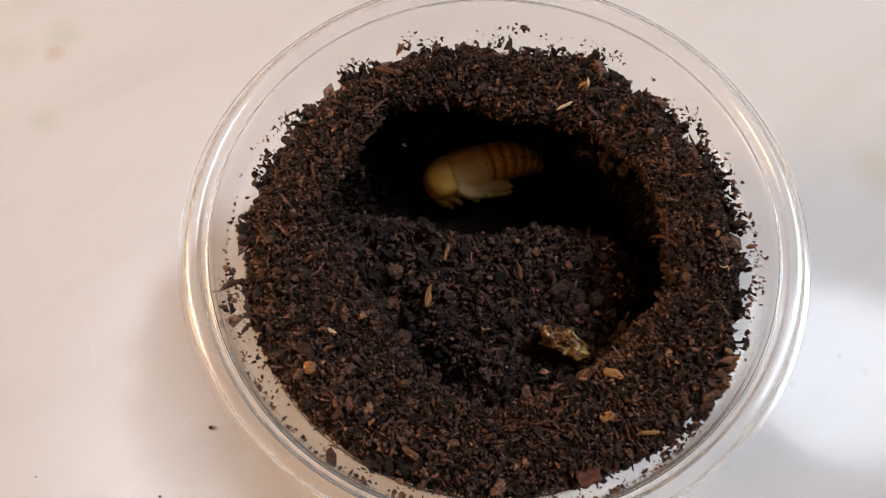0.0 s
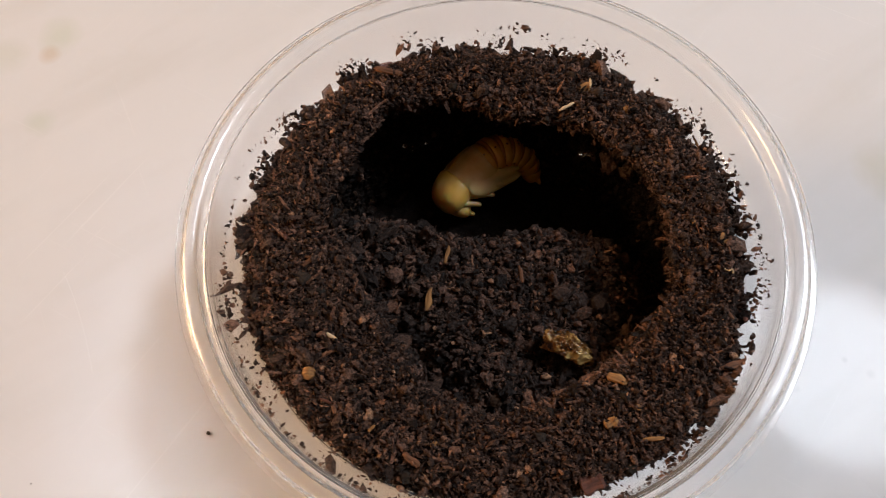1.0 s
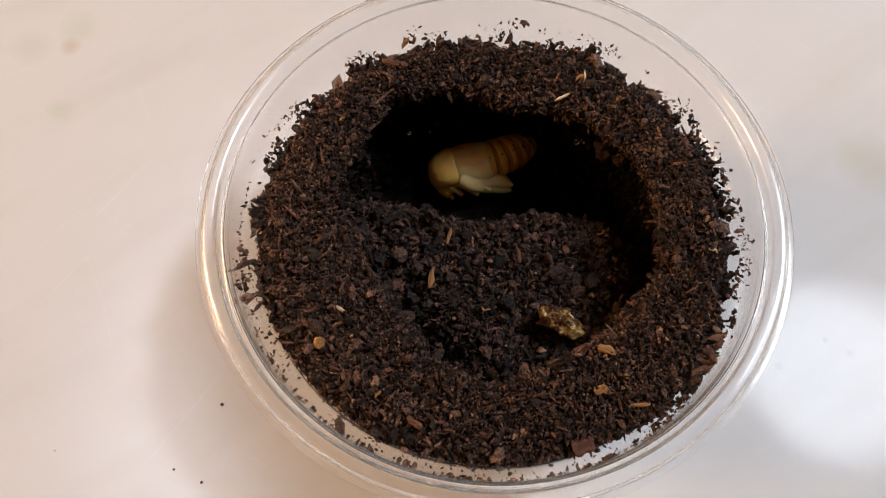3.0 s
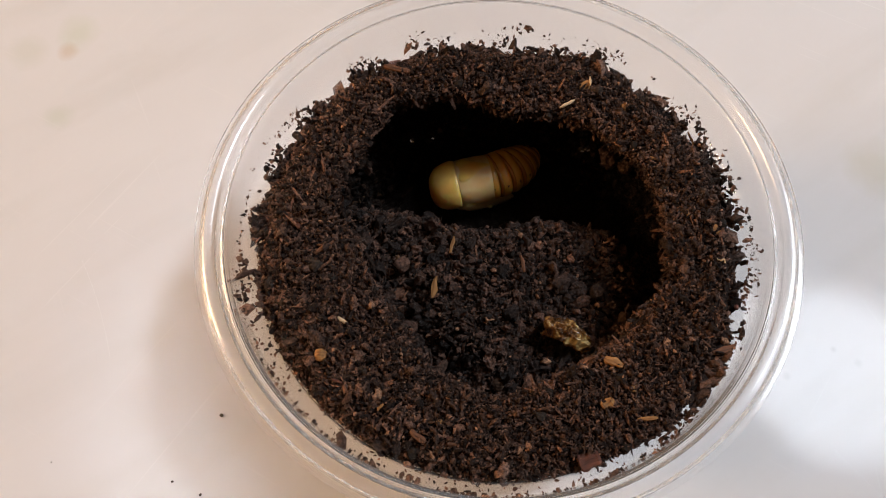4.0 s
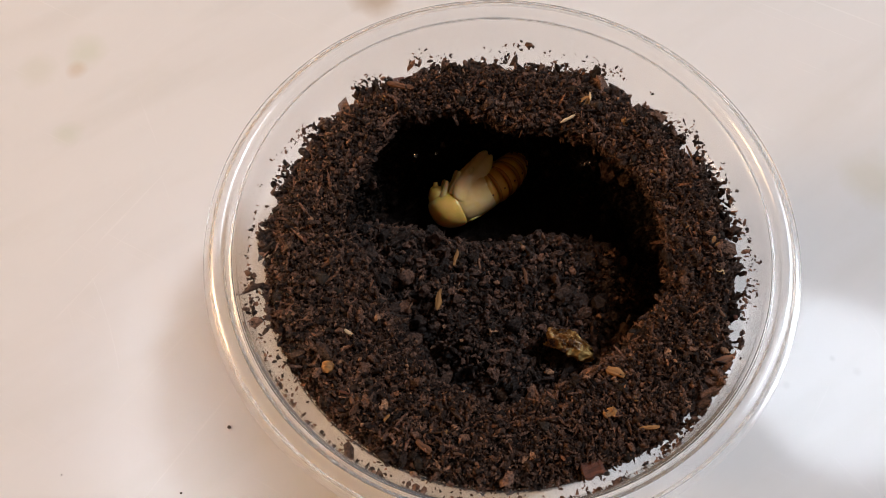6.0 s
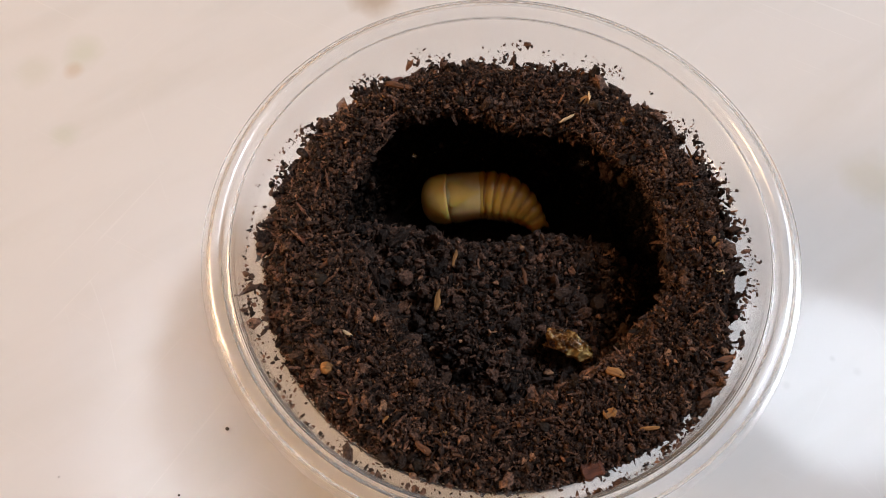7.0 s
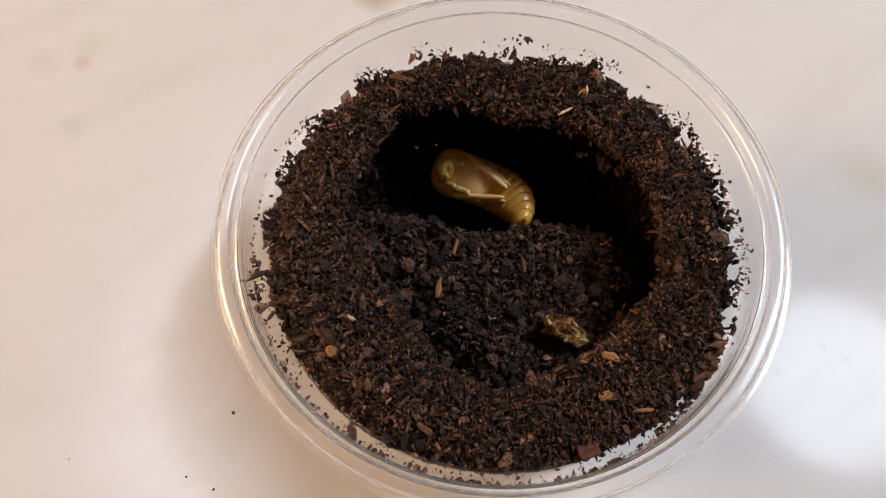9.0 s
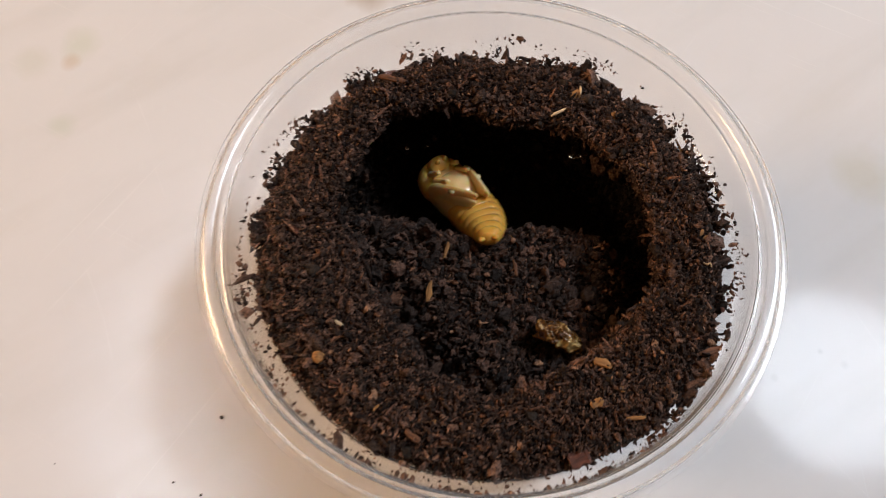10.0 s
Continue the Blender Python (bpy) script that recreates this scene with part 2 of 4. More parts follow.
def ceiling_lamp(name, at, size):
    lamp = new(name)
    lamp.location = (at[0], at[1], CEILING)
    r = size * 500
    v, f = lathe([(r + 14, -0.5), (r + 22, -6), (r + 22, -44), (r + 16, -50), (r + 6, -50), (r + 4, -44), (r + 4, -8), (r - 4, -0.5)], 64)
    piece("ring", v, f, LAMP_WHITE, lamp, "white enamelled lamp ring")
    v, f = lathe([(0.1, -1), (r + 2, -1), (r + 2, -6), (0.1, -6)], 64)
    piece("backing", v, f, LAMP_WHITE, lamp)
    return tagged(lamp, "round white ceiling lamp out of view, with a shallow ring", "ceiling lamp")


ceiling_lamp("ceiling_lamp", LAMP_AT, 0.36)
# housing for the added lamp
ceiling_lamp("ceiling_lamp", ADDED_LAMP_AT, 0.30)

wall_lamp = new("wall_lamp")
wall_lamp.location = (-RW, WALL_LAMP_AT.y, WALL_LAMP_AT.z)
v, f = lathe([(0.1, 0), (55, 0), (58, 4), (55, 12), (20, 16), (0.1, 16)], 40)
piece("wall_plate", v, f, LAMP_WHITE, wall_lamp, at=pose(0, 0, -0.212, 0, 90, 0))
part("arm", box_bm(14, 226, -7, 7, -218, -206, 3), LAMP_WHITE, wall_lamp)
v, f = lathe([(150, -210), (156, -210), (158, -204), (9, -204), (9, -210)], 40)
piece("holder", v, f, LAMP_WHITE, wall_lamp, at=pose(0.23, 0, 0))
tagged(wall_lamp, "white wall lamp with a large round warm light", "wall lamp")

table = new("table")
part("tabletop", box_bm(-480, 420, -330, 370, -22, 0, 2.0), TABLE, table, smooth=False)
for lx, ly in ((-440, -290), (380, -290), (-440, 330), (380, 330)):
    part("leg", box_bm(lx - 22, lx + 22, ly - 22, ly + 22, FLOOR * 1000, -22.05, 2.0), LAMP_WHITE, table)
tagged(table, "glossy white table with faint smears and scratches", "table")

SCRATCH = material("scratch_edge", (0.86, 0.86, 0.85), 0.35, Specular_IOR_Level=0.5)
for pts in (((55, -45), (62, -50), (70, -53)), ((61, -41), (64.5, -46), (70, -49), (77, -50)), ((76.5, -34), (76.6, -42), (76.7, -52)), ((69, -31), (73, -36), (78, -42)),
            ((86, -51), (96, -47), (108, -45)), ((90, 6), (102, 1), (112, -6)), ((-90, 10), (-84, 0), (-80, -12))):
    cu = bpy.data.curves.new("scratch", "CURVE")
    cu.dimensions, cu.bevel_depth, cu.bevel_resolution = "3D", 0.00003, 1
    sp = cu.splines.new("NURBS")
    sp.points.add(len(pts) - 1)
    for p, (x, y) in zip(sp.points, pts):
        p.co = (x * MM, y * MM, -0.000015, 1)
    sp.use_endpoint_u, sp.order_u = True, 3
    cu.materials.append(SCRATCH)
    new("scratch", cu).parent = table

# ---- the cup ----
RIM = 43.5
SHEET = 0.45
line = [(0.05, 1.2), (28.0, 1.2), (28.6, 0.35), (29.8, 0.32), (30.8, 1.2), (31.8, 3.0), (42.1, 32.8), (42.4, 33.4), (42.8, 33.85), (44.3, 35.2), (44.65, 35.6), (44.85, 36.2), (45.3, 39.0), (45.6, 40.9), (45.85, 42.0), (46.05, 42.3), (46.35, 42.35), (46.6, 42.05)]
# the rolled rim: a rounded bead with a thin flat flange outside it
line += [tuple(p) for p in smooth_profile([(46.75, 42.0), (46.95, 42.7), (47.25, 43.9), (48.2, 44.25), (49.15, 43.95), (49.6, 42.9), (49.75, 42.35), (50.1, 42.2), (50.85, 42.2)], 2)]
mids = np.array(line)
way = np.gradient(mids, axis=0)
way /= np.linalg.norm(way, axis=1)[:, None]
off = np.stack([-way[:, 1], way[:, 0]], -1) * SHEET / 2
inner, outer = [tuple(p) for p in mids + off], [tuple(p) for p in (mids - off)[::-1]]
v, f = lathe(inner + outer, 192)
cup = tagged(new("plastic_cup"), "clear plastic cup with a flanged rim standing on the table", "cup")
bands = {"base": [], "wall": [], "rim": []}
for face in f:
    z = np.mean([v[k][2] for k in face])
    bands["base" if z < 1.9 else "rim" if z > 42.45 else "wall"].append(face)
for name, faces in bands.items():
    used = sorted({k for face in faces for k in face})
    at = {k: n for n, k in enumerate(used)}
    band = piece(name, v[used], [tuple(at[k] for k in face) for face in faces], PLASTIC, cup)
    band.visible_shadow = False

# ---- the soil ----
TOP = RIM - 8.2
BX, BY = 0.0, 14.0
EDGE = [(3, 27), (23, 21), (70, 12.4), (95, 14.6), (115, 17.6), (140, 22.6), (155, 23.6), (167, 24.2), (174, 25.0), (182, 27.6), (191, 29.2), (207, 28.6), (226, 31.0), (242, 35), (249, 38.3),
        (268, 44), (286, 41.1), (309, 40.3), (324, 36.4), (341, 32.4)]


def around(table_rows, deg):
    a = np.array([r[0] for r in table_rows], float)
    v = np.array([r[1] for r in table_rows], float)
    return np.interp(np.asarray(deg) % 360, np.concatenate([a - 360, a, a + 360]), np.tile(v, 3))


BRIM = [(0, 3.2), (30, 2.4), (60, 2.6), (80, 4.0), (105, 3.4), (130, 2.3), (158, 3.1), (185, 3.0), (197, 2.9), (207, 3.0), (225, 3.6), (250, 3.6), (270, 3.6), (290, 2.1), (308, 1.2), (325, 2.2), (340, 3.1)]


def wobble(x, y, z, size, seed=0.0):
    return noise.noise(Vector((x / size + seed, y / size - seed, z / size + 2 * seed)))


def wall_radius(z):
    return np.interp(z, [1.5, 3.0, 33.4, 35.4, 36.2, 40.9, 42.3], [29.0, 31.8, 42.4, 44.45, 44.85, 45.6, 45.85]) - 0.3


def held_in(q, size):
    """Keeps places of crumbs of this size inside the cup's wall."""
    r = np.hypot(q[:, 0], q[:, 1])
    k = np.minimum(1.0, (wall_radius(q[:, 2]) - size) / np.maximum(r, 1e-6))
    return np.stack([q[:, 0] * k, q[:, 1] * k, q[:, 2]], -1)


def eased(x):
    x = np.clip(x, 0, 1)
    return x * x * (3 - 2 * x)


CREST = [(-28, 10.8), (-23, 10.8), (-18, 10.2), (-14, 8.6), (-7, 6.8), (0, 6.2), (4, 6.8), (11, 8.4), (16, 7.6), (21, 6.0), (26, 3.0)]


POCKETS = [(-17.5, -4.5, 2.4), (-15.0, -10.5, 4.2), (-12.6, -15.0, 4.5), (-9.4, -18.6, 4.5), (-6.0, -21.4, 4.2), (-1.6, -26.0, 4.5), (3.0, -26.2, 3.5), (9.0, -22.0, 2.8), (6.0, -16.0, 2.1), (19.5, -1.5, 2.8)]


def hollow_floor(x, y):
    """Height of the hollow's floor: a heap that breaks off behind into the pupa's bed and sideways into a groove."""
    crest = np.interp(x, [c[0] for c in CREST], [c[1] for c in CREST])
    bed = eased((y - crest) / 4.5)
    groove = eased((x - 24.4 + 1.3 * np.sin(0.8 * y) + 0.9 * np.sin(1.7 * y + 1.0)) / 4.5) * eased((y + 14.0) / 9.0)
    z = 20.6 + 0.9 * np.exp(-((x + 4) ** 2 + (y + 1) ** 2) / 90.0) - 1.5 * eased((-16 - y) / 12) - 3.2 * np.exp(-((x - 19) ** 2 + (y + 14) ** 2) / 40.0)
    # pockets along the foot of the front wall
    for px, py, depth in POCKETS:
        z = z - depth * np.exp(-((x - px) ** 2 + (y - py) ** 2) / 9.0)
    return z - 13.0 * np.maximum(bed, 0.55 * groove)


TOP_RINGS, WALL_RINGS, FLOOR_RINGS = 26, 16, 40
UNDERCUT = [(0, 8.0), (20, 8.0), (60, 8.0), (120, 8.0), (150, 11.0), (160, 13.0), (190, 12.0), (200, 8.5), (211, 2.5), (228, 0.8), (250, 0.5), (278, 0.3), (290, -2.0), (300, -4.0), (310, -3.5), (318, 0.5), (328, 4.0), (345, 7.5)]


def soil_grid(steps=300):
    """Rings of points from the cup's wall over the lip of the hollow, down its undercut wall and over its floor."""
    deg = np.linspace(0, 360, steps, endpoint=False)
    smooth_edge = sum(around(EDGE, deg + d) for d in (-6, -3, 0, 3, 6)) / 5
    rings = []
    a = np.radians(deg)
    ux, uy = np.cos(a), np.sin(a)
    ripple = np.array([wobble(c * 6, s * 6, 0, 1.0, 3.1) + 0.6 * wobble(c * 17, s * 17, 0, 1.0, 5.2) for c, s in zip(ux, uy)])
    re = smooth_edge + 0.9 * ripple
    back = np.clip(0.5 + 0.5 * np.cos(a - radians(85)), 0, 1) ** 1.5
    level = TOP - 0.9 * back
    bq = BX * ux + BY * uy
    reach = -bq + np.sqrt(np.maximum(bq * bq - (BX * BX + BY * BY - 43.0 ** 2), 0))
    brim = around(BRIM, np.degrees(np.arctan2(BY + reach * uy, BX + reach * ux)) % 360)
    # distance from the hollow's middle to the wall along each direction
    rw = wall_radius(level - brim)
    far = -bq + np.sqrt(np.maximum(bq * bq - (BX * BX + BY * BY - rw * rw), 0))
    for k in range(TOP_RINGS):
        s = k / (TOP_RINGS - 1)
        r = far + (re - far) * s
        lip = np.clip((s - 0.72) / 0.28, 0, 1)
        z = level - brim * np.clip((0.26 - s) / 0.26, 0, 1) ** 1.5 + 0.4 * np.sin(s * np.pi) - lip ** 2 * 0.6
        rings.append(np.stack([BX + ux * r, BY + uy * r, z], -1))
    e = rings[-1]
    und = around(UNDERCUT, deg) + 0.5 * ripple
    foot = re + und * np.where(und > 0, 0.75, 1.0)
    foot_z = hollow_floor(BX + ux * foot, BY + uy * foot)
    for k in range(1, WALL_RINGS + 1):
        t = k / WALL_RINGS
        r = re + np.where(und > 0, und * eased(t / 0.28) * (1 - 0.25 * t), und * t)
        z = e[:, 2] + (foot_z - e[:, 2]) * t ** 1.15
        x, y = BX + ux * r, BY + uy * r
        keep = np.minimum(1, (wall_radius(z) - 1.5) / np.maximum(np.hypot(x, y), 1e-6))
        rings.append(np.stack([x * keep, y * keep, z], -1))
    foot = np.hypot(rings[-1][:, 0] - BX, rings[-1][:, 1] - BY)
    for k in range(1, FLOOR_RINGS):
        r = foot * (1 - k / FLOOR_RINGS)
        x, y = BX + ux * r, BY + uy * r
        rings.append(np.stack([x, y, hollow_floor(x, y)], -1))
    return rings


def soil_surface():
    rings = soil_grid()
    n, m = len(rings[0]), len(rings)
    pts = np.array(rings)
    for i in range(m):
        for j in range(n):
            x, y, z = pts[i, j]
            deep = min(1.0, max(0.0, (i - TOP_RINGS - 6) / 10))
            d = (0.55 + 0.75 * deep) * wobble(x, y, z, 5.0) + (0.35 + 0.55 * deep) * wobble(x, y, z, 1.9, 4.0)
            calm = min(1.0, i / 3)
            pts[i, j, 2] += d * calm
            pts[i, j, 0] += 0.4 * wobble(x, y, z, 2.3, 8.0) * calm
            pts[i, j, 1] += 0.4 * wobble(x, y, z, 2.3, 11.0) * calm
    verts = [pts.reshape(-1, 3), np.array([[BX, BY, pts[-1, :, 2].mean()]])]
    faces = []
    for i in range(m - 1):
        for j in range(n):
            k = (j + 1) % n
            faces.append((i * n + k, (i + 1) * n + k, (i + 1) * n + j, i * n + j))
    hub = m * n
    faces += [((m - 1) * n + (j + 1) % n, hub, (m - 1) * n + j) for j in range(n)]
    # the sides and underside, against the cup
    base = hub + 1
    ang = np.arctan2(pts[0, :, 1], pts[0, :, 0])
    side = []
    for z in (24.0, 5.2, 2.0):
        r = wall_radius(z) if z > 3 else 29.0
        side.append(np.stack([r * np.cos(ang), r * np.sin(ang), np.full(n, z)], -1))
    verts.append(np.array(side).reshape(-1, 3))
    for j in range(n):
        k = (j + 1) % n
        faces.append((j, k, base + k, base + j))
        for q in range(2):
            faces.append((base + q * n + j, base + q * n + k, base + (q + 1) * n + k, base + (q + 1) * n + j))
    faces.append(tuple(base + 2 * n + j for j in reversed(range(n))))
    return pts, np.concatenate(verts), faces


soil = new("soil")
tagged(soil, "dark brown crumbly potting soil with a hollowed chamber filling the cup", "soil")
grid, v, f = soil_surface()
piece("soil_body", v, f, CREVICE_SHADE, soil)


def surface_samples(count, rings):
    """Random places on the soil's surface, by area: points and outward normals."""
    p = grid[rings[0]:rings[1]]
    a, b = p[:-1], np.roll(p[:-1], -1, 1)
    c, d = p[1:], np.roll(p[1:], -1, 1)
    cross = np.cross(b - a, c - a)
    area = np.linalg.norm(cross, axis=-1)
    pick = rng.choice(area.size, count, p=(area / area.sum()).ravel())
    i, j = np.unravel_index(pick, area.shape)
    s, t = rng.random((2, count, 1))
    q = (a[i, j] * (1 - s) + b[i, j] * s) * (1 - t) + (c[i, j] * (1 - s) + d[i, j] * s) * t
    nrm = cross[i, j] / np.maximum(area[i, j], 1e-9)[:, None]
    return q, nrm


def turns(count):
    q = rng.normal(size=(count, 4))
    q /= np.linalg.norm(q, axis=1)[:, None]
    w, x, y, z = q.T
    return np.stack([np.stack([1 - 2 * (y * y + z * z), 2 * (x * y - w * z), 2 * (x * z + w * y)], -1),
                     np.stack([2 * (x * y + w * z), 1 - 2 * (x * x + z * z), 2 * (y * z - w * x)], -1),
                     np.stack([2 * (x * z - w * y), 2 * (y * z + w * x), 1 - 2 * (x * x + y * y)], -1)], 1)


def crumb_shape(level=1):
    bm = bmesh.new()
    bmesh.ops.create_icosphere(bm, subdivisions=level, radius=1)
    bm.verts.ensure_lookup_table()
    v = np.array([w.co[:] for w in bm.verts])
    f = np.array([[w.index for w in face.verts] for face in bm.faces])
    bm.free()
    return v, f


def scatter(name, places, normals, sizes, stretch, mat, parent, sink=0.25, level=1, label="", loose=0.0):
    """Many crumbs in one mesh, each an uneven lump with its own turn and proportions."""
    bv, bf = crumb_shape(level)
    n = len(places)
    v = np.repeat(bv[None], n, 0) * (1 + rng.uniform(-0.38, 0.38, (n, len(bv), 1)))
    v *= (sizes[:, None] * stretch)[:, None, :]
    v = np.einsum("nij,nkj->nki", turns(n), v)
    lift = sizes * (0.5 - sink) + np.minimum(rng.exponential(loose, n), 4 * loose)
    v += (places + normals * lift[:, None])[:, None, :]
    faces = (bf[None] + (np.arange(n) * len(bv))[:, None, None]).reshape(-1, 3)
    me = bpy.data.meshes.new(name)
    me.from_pydata(v.reshape(-1, 3) * MM, [], faces.tolist())
    me.materials.append(mat)
    me.update()
    ob = new(name, me)
    ob.parent = parent
    return tagged(ob, label or ("soil crumbs in the hollow, moist ones and ones darkened for shade" if mat in (MOIST, CHAMBER_SHADE) else "loose dry brown soil crumbs and shreds"), kind="stuff")


LAST = TOP_RINGS + WALL_RINGS + FLOOR_RINGS - 1
TOPR, WALLR, FLOORR, ALLR = (0, TOP_RINGS + 3), (TOP_RINGS, TOP_RINGS + WALL_RINGS), (TOP_RINGS + WALL_RINGS - 3, LAST), (0, LAST)
# lumps with gaps between them on the floor of the hollow
q, nr = surface_samples(1500, (TOP_RINGS + 8, LAST - 2))
side = np.degrees(np.arctan2(q[:, 1] - BY, q[:, 0] - BX)) % 360
keep = rng.random(len(q)) < np.where((side > 180) & (side < 275), 0.75, 0.4)
keep &= q[:, 2] > 16.5
q, nr = q[keep], nr[keep]
size = np.exp(rng.normal(np.log(0.62), 0.4, len(q)))
scatter("lump_layer", q, nr, size, np.stack([rng.uniform(0.8, 1.3, len(q)), rng.uniform(0.7, 1.1, len(q)), rng.uniform(0.6, 1.0, len(q))], -1), MOIST, soil, 0.0, 2, loose=0.5)


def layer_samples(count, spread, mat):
    """Places for one kind of crumb: loose moist ones on the heap and the front slope, shade-darkened ones on the
    chamber's packed walls.
    """
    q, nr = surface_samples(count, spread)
    # no moist crumbs in the bed, so the darkened body shows there
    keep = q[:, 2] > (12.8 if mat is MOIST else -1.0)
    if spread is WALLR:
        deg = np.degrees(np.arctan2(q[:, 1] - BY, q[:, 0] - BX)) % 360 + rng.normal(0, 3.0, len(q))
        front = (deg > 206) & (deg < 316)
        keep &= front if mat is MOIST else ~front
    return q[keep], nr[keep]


# coarse crumbs, shreds, fibres and fine grit: dry on top, moist in the hollow, shade-darkened on the chamber walls
for spread, mat, share, coarse in ((TOPR, SOIL, 0.62, 0.31), (FLOORR, MOIST, 0.34, 0.40), (WALLR, CHAMBER_SHADE, 0.2, 0.40), (WALLR, MOIST, 0.22, 0.36)):
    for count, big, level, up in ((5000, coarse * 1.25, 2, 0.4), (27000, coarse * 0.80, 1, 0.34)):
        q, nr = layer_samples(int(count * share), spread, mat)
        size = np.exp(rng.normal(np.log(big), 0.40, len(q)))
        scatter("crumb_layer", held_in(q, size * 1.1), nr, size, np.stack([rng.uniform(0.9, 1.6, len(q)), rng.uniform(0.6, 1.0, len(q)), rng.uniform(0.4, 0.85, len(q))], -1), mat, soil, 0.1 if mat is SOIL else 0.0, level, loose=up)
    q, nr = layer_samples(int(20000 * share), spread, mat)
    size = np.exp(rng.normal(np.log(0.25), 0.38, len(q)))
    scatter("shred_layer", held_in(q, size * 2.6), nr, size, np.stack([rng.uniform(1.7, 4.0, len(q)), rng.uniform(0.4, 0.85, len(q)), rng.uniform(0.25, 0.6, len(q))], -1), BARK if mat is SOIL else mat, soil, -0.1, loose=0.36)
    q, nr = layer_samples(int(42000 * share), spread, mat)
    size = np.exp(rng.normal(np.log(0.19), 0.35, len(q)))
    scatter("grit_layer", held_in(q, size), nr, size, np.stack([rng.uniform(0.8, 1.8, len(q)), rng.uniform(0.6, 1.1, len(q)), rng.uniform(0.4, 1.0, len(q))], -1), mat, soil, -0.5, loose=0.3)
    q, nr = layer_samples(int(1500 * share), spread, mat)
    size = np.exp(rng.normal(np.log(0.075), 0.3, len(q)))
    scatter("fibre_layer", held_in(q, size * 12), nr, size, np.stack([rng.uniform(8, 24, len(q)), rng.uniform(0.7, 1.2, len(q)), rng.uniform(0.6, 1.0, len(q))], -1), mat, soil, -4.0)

# bits clinging to the inside of the cup above the soil
ang = rng.uniform(0, 2 * np.pi, 20000)
deg = np.degrees(ang)
lush = around([(0, 0.9), (30, 0.9), (60, 1.0), (120, 0.9), (165, 1.0), (195, 1.0), (215, 0.8), (260, 0.7), (300, 0.6), (325, 0.8), (345, 0.9)], deg)
up = rng.exponential(1.0, len(ang)) * (0.6 + 0.9 * lush)
clump = np.array([wobble(np.cos(t) * 9, np.sin(t) * 9, u * 0.5, 1.0, 6.6) for t, u in zip(ang, up)])
near = around([(0, 0), (192, 0), (203, 1), (300, 1), (316, 0), (359, 0)], deg)
keep = (rng.random(len(ang)) < lush * (0.75 - 0.72 * near)) & (clump > -0.35 + 0.08 * up) & (up < 8.0)
ang, up, deg = ang[keep], up[keep], deg[keep]
lev = TOP - around(BRIM, deg) - 0.9 * np.clip(0.5 + 0.5 * np.sin(ang), 0, 1) ** 1.5 - 0.3
up += 0.35
zz = lev + up
rr = wall_radius(zz) + 0.03
# a sparse sprinkle higher up on the front of the wall
more = radians(190) + radians(118) * rng.random(640)
high = TOP - around(BRIM, np.degrees(more)) + rng.uniform(1.6, 8.2, len(more))
patch = np.array([wobble(np.cos(t) * 16, np.sin(t) * 16, z * 0.3, 1.0, 2.6) for t, z in zip(more, high)])
more, high = more[patch > -0.06], high[patch > -0.06]
ang, zz, up, lush = np.append(ang, more), np.append(zz, high), np.append(up, np.full(len(more), 2.6)), np.append(lush[keep], np.full(len(more), 0.8))
rr = wall_radius(zz) + 0.03
inw = np.stack([-np.cos(ang), -np.sin(ang), np.zeros(len(ang))], -1)
q = np.stack([rr * np.cos(ang), rr * np.sin(ang), zz], -1)
front = around([(0, 1), (185, 1), (205, 0.6), (310, 0.6), (325, 1), (359, 1)], np.degrees(ang) % 360)
size = np.exp(rng.normal(np.log(0.34), 0.5, len(q))) * np.clip(1.4 - 0.2 * up, 0.5, 1.4) * (0.8 + 0.4 * lush) * front
scatter("clinging_grit", q, inw, size, np.stack([rng.uniform(0.9, 2.0, len(q)), rng.uniform(0.6, 1.1, len(q)), rng.uniform(0.35, 0.8, len(q))], -1), SOIL, soil, 0.2, label="soil bits clinging to the inside of the clear cup")


# ---- larger clods, each a part of the soil ----
def lump_mesh(name, seed, mat, level=2, rough=0.34):
    bv, bf = crumb_shape(level)
    v = [(p * (1 + rough * wobble(*(p * 1.0), 0.75, seed) + 0.5 * rough * wobble(*(p * 1.0), 0.33, seed + 9))) for p in bv]
    return mesh_of(name, np.array(v), bf, mat, False)


clods = [lump_mesh("clod", 1.7 * k + 0.3, CLOD, 2 if k < 8 else 1) for k in range(12)]
q, nr = surface_samples(270, ALLR)
for k in range(len(q)):
    ob = new("clod", clods[k % 12])
    ob.parent = soil
    s = float(np.exp(rng.normal(np.log(0.78), 0.28)))
    c = held_in((q[k] + nr[k] * s * 0.25)[None], np.array([s * 1.3]))[0]
    ob.matrix_basis = Matrix.LocRotScale(Vector(c * MM), Euler(rng.uniform(0, 6.28, 3)), Vector(rng.uniform(0.7, 1.15, 3)) * s)
for x, y, s in ((-38.9, -9.0, 1.5), (-31.3, -6.2, 1.5), (-35.9, -18.8, 1.6), (-36.5, -12.5, 1.2), (25.1, -10.3, 1.6), (20.0, 30.0, 1.4)):
    near = np.argmin(np.hypot(grid[..., 0] - x, grid[..., 1] - y) + 0.02 * (TOP - grid[..., 2]))
    z = grid.reshape(-1, 3)[near][2]
    ob = new("clod", clods[int(abs(x)) % 8])
    ob.parent = soil
    ob.matrix_basis = Matrix.LocRotScale(Vector((*held_in(np.array([[x, y, z]]), np.array([s * 1.3]))[0][:2], z + 0.4 * s)) * MM, Euler((x, y, s)), Vector((s, s * 0.9, s * 0.8)))


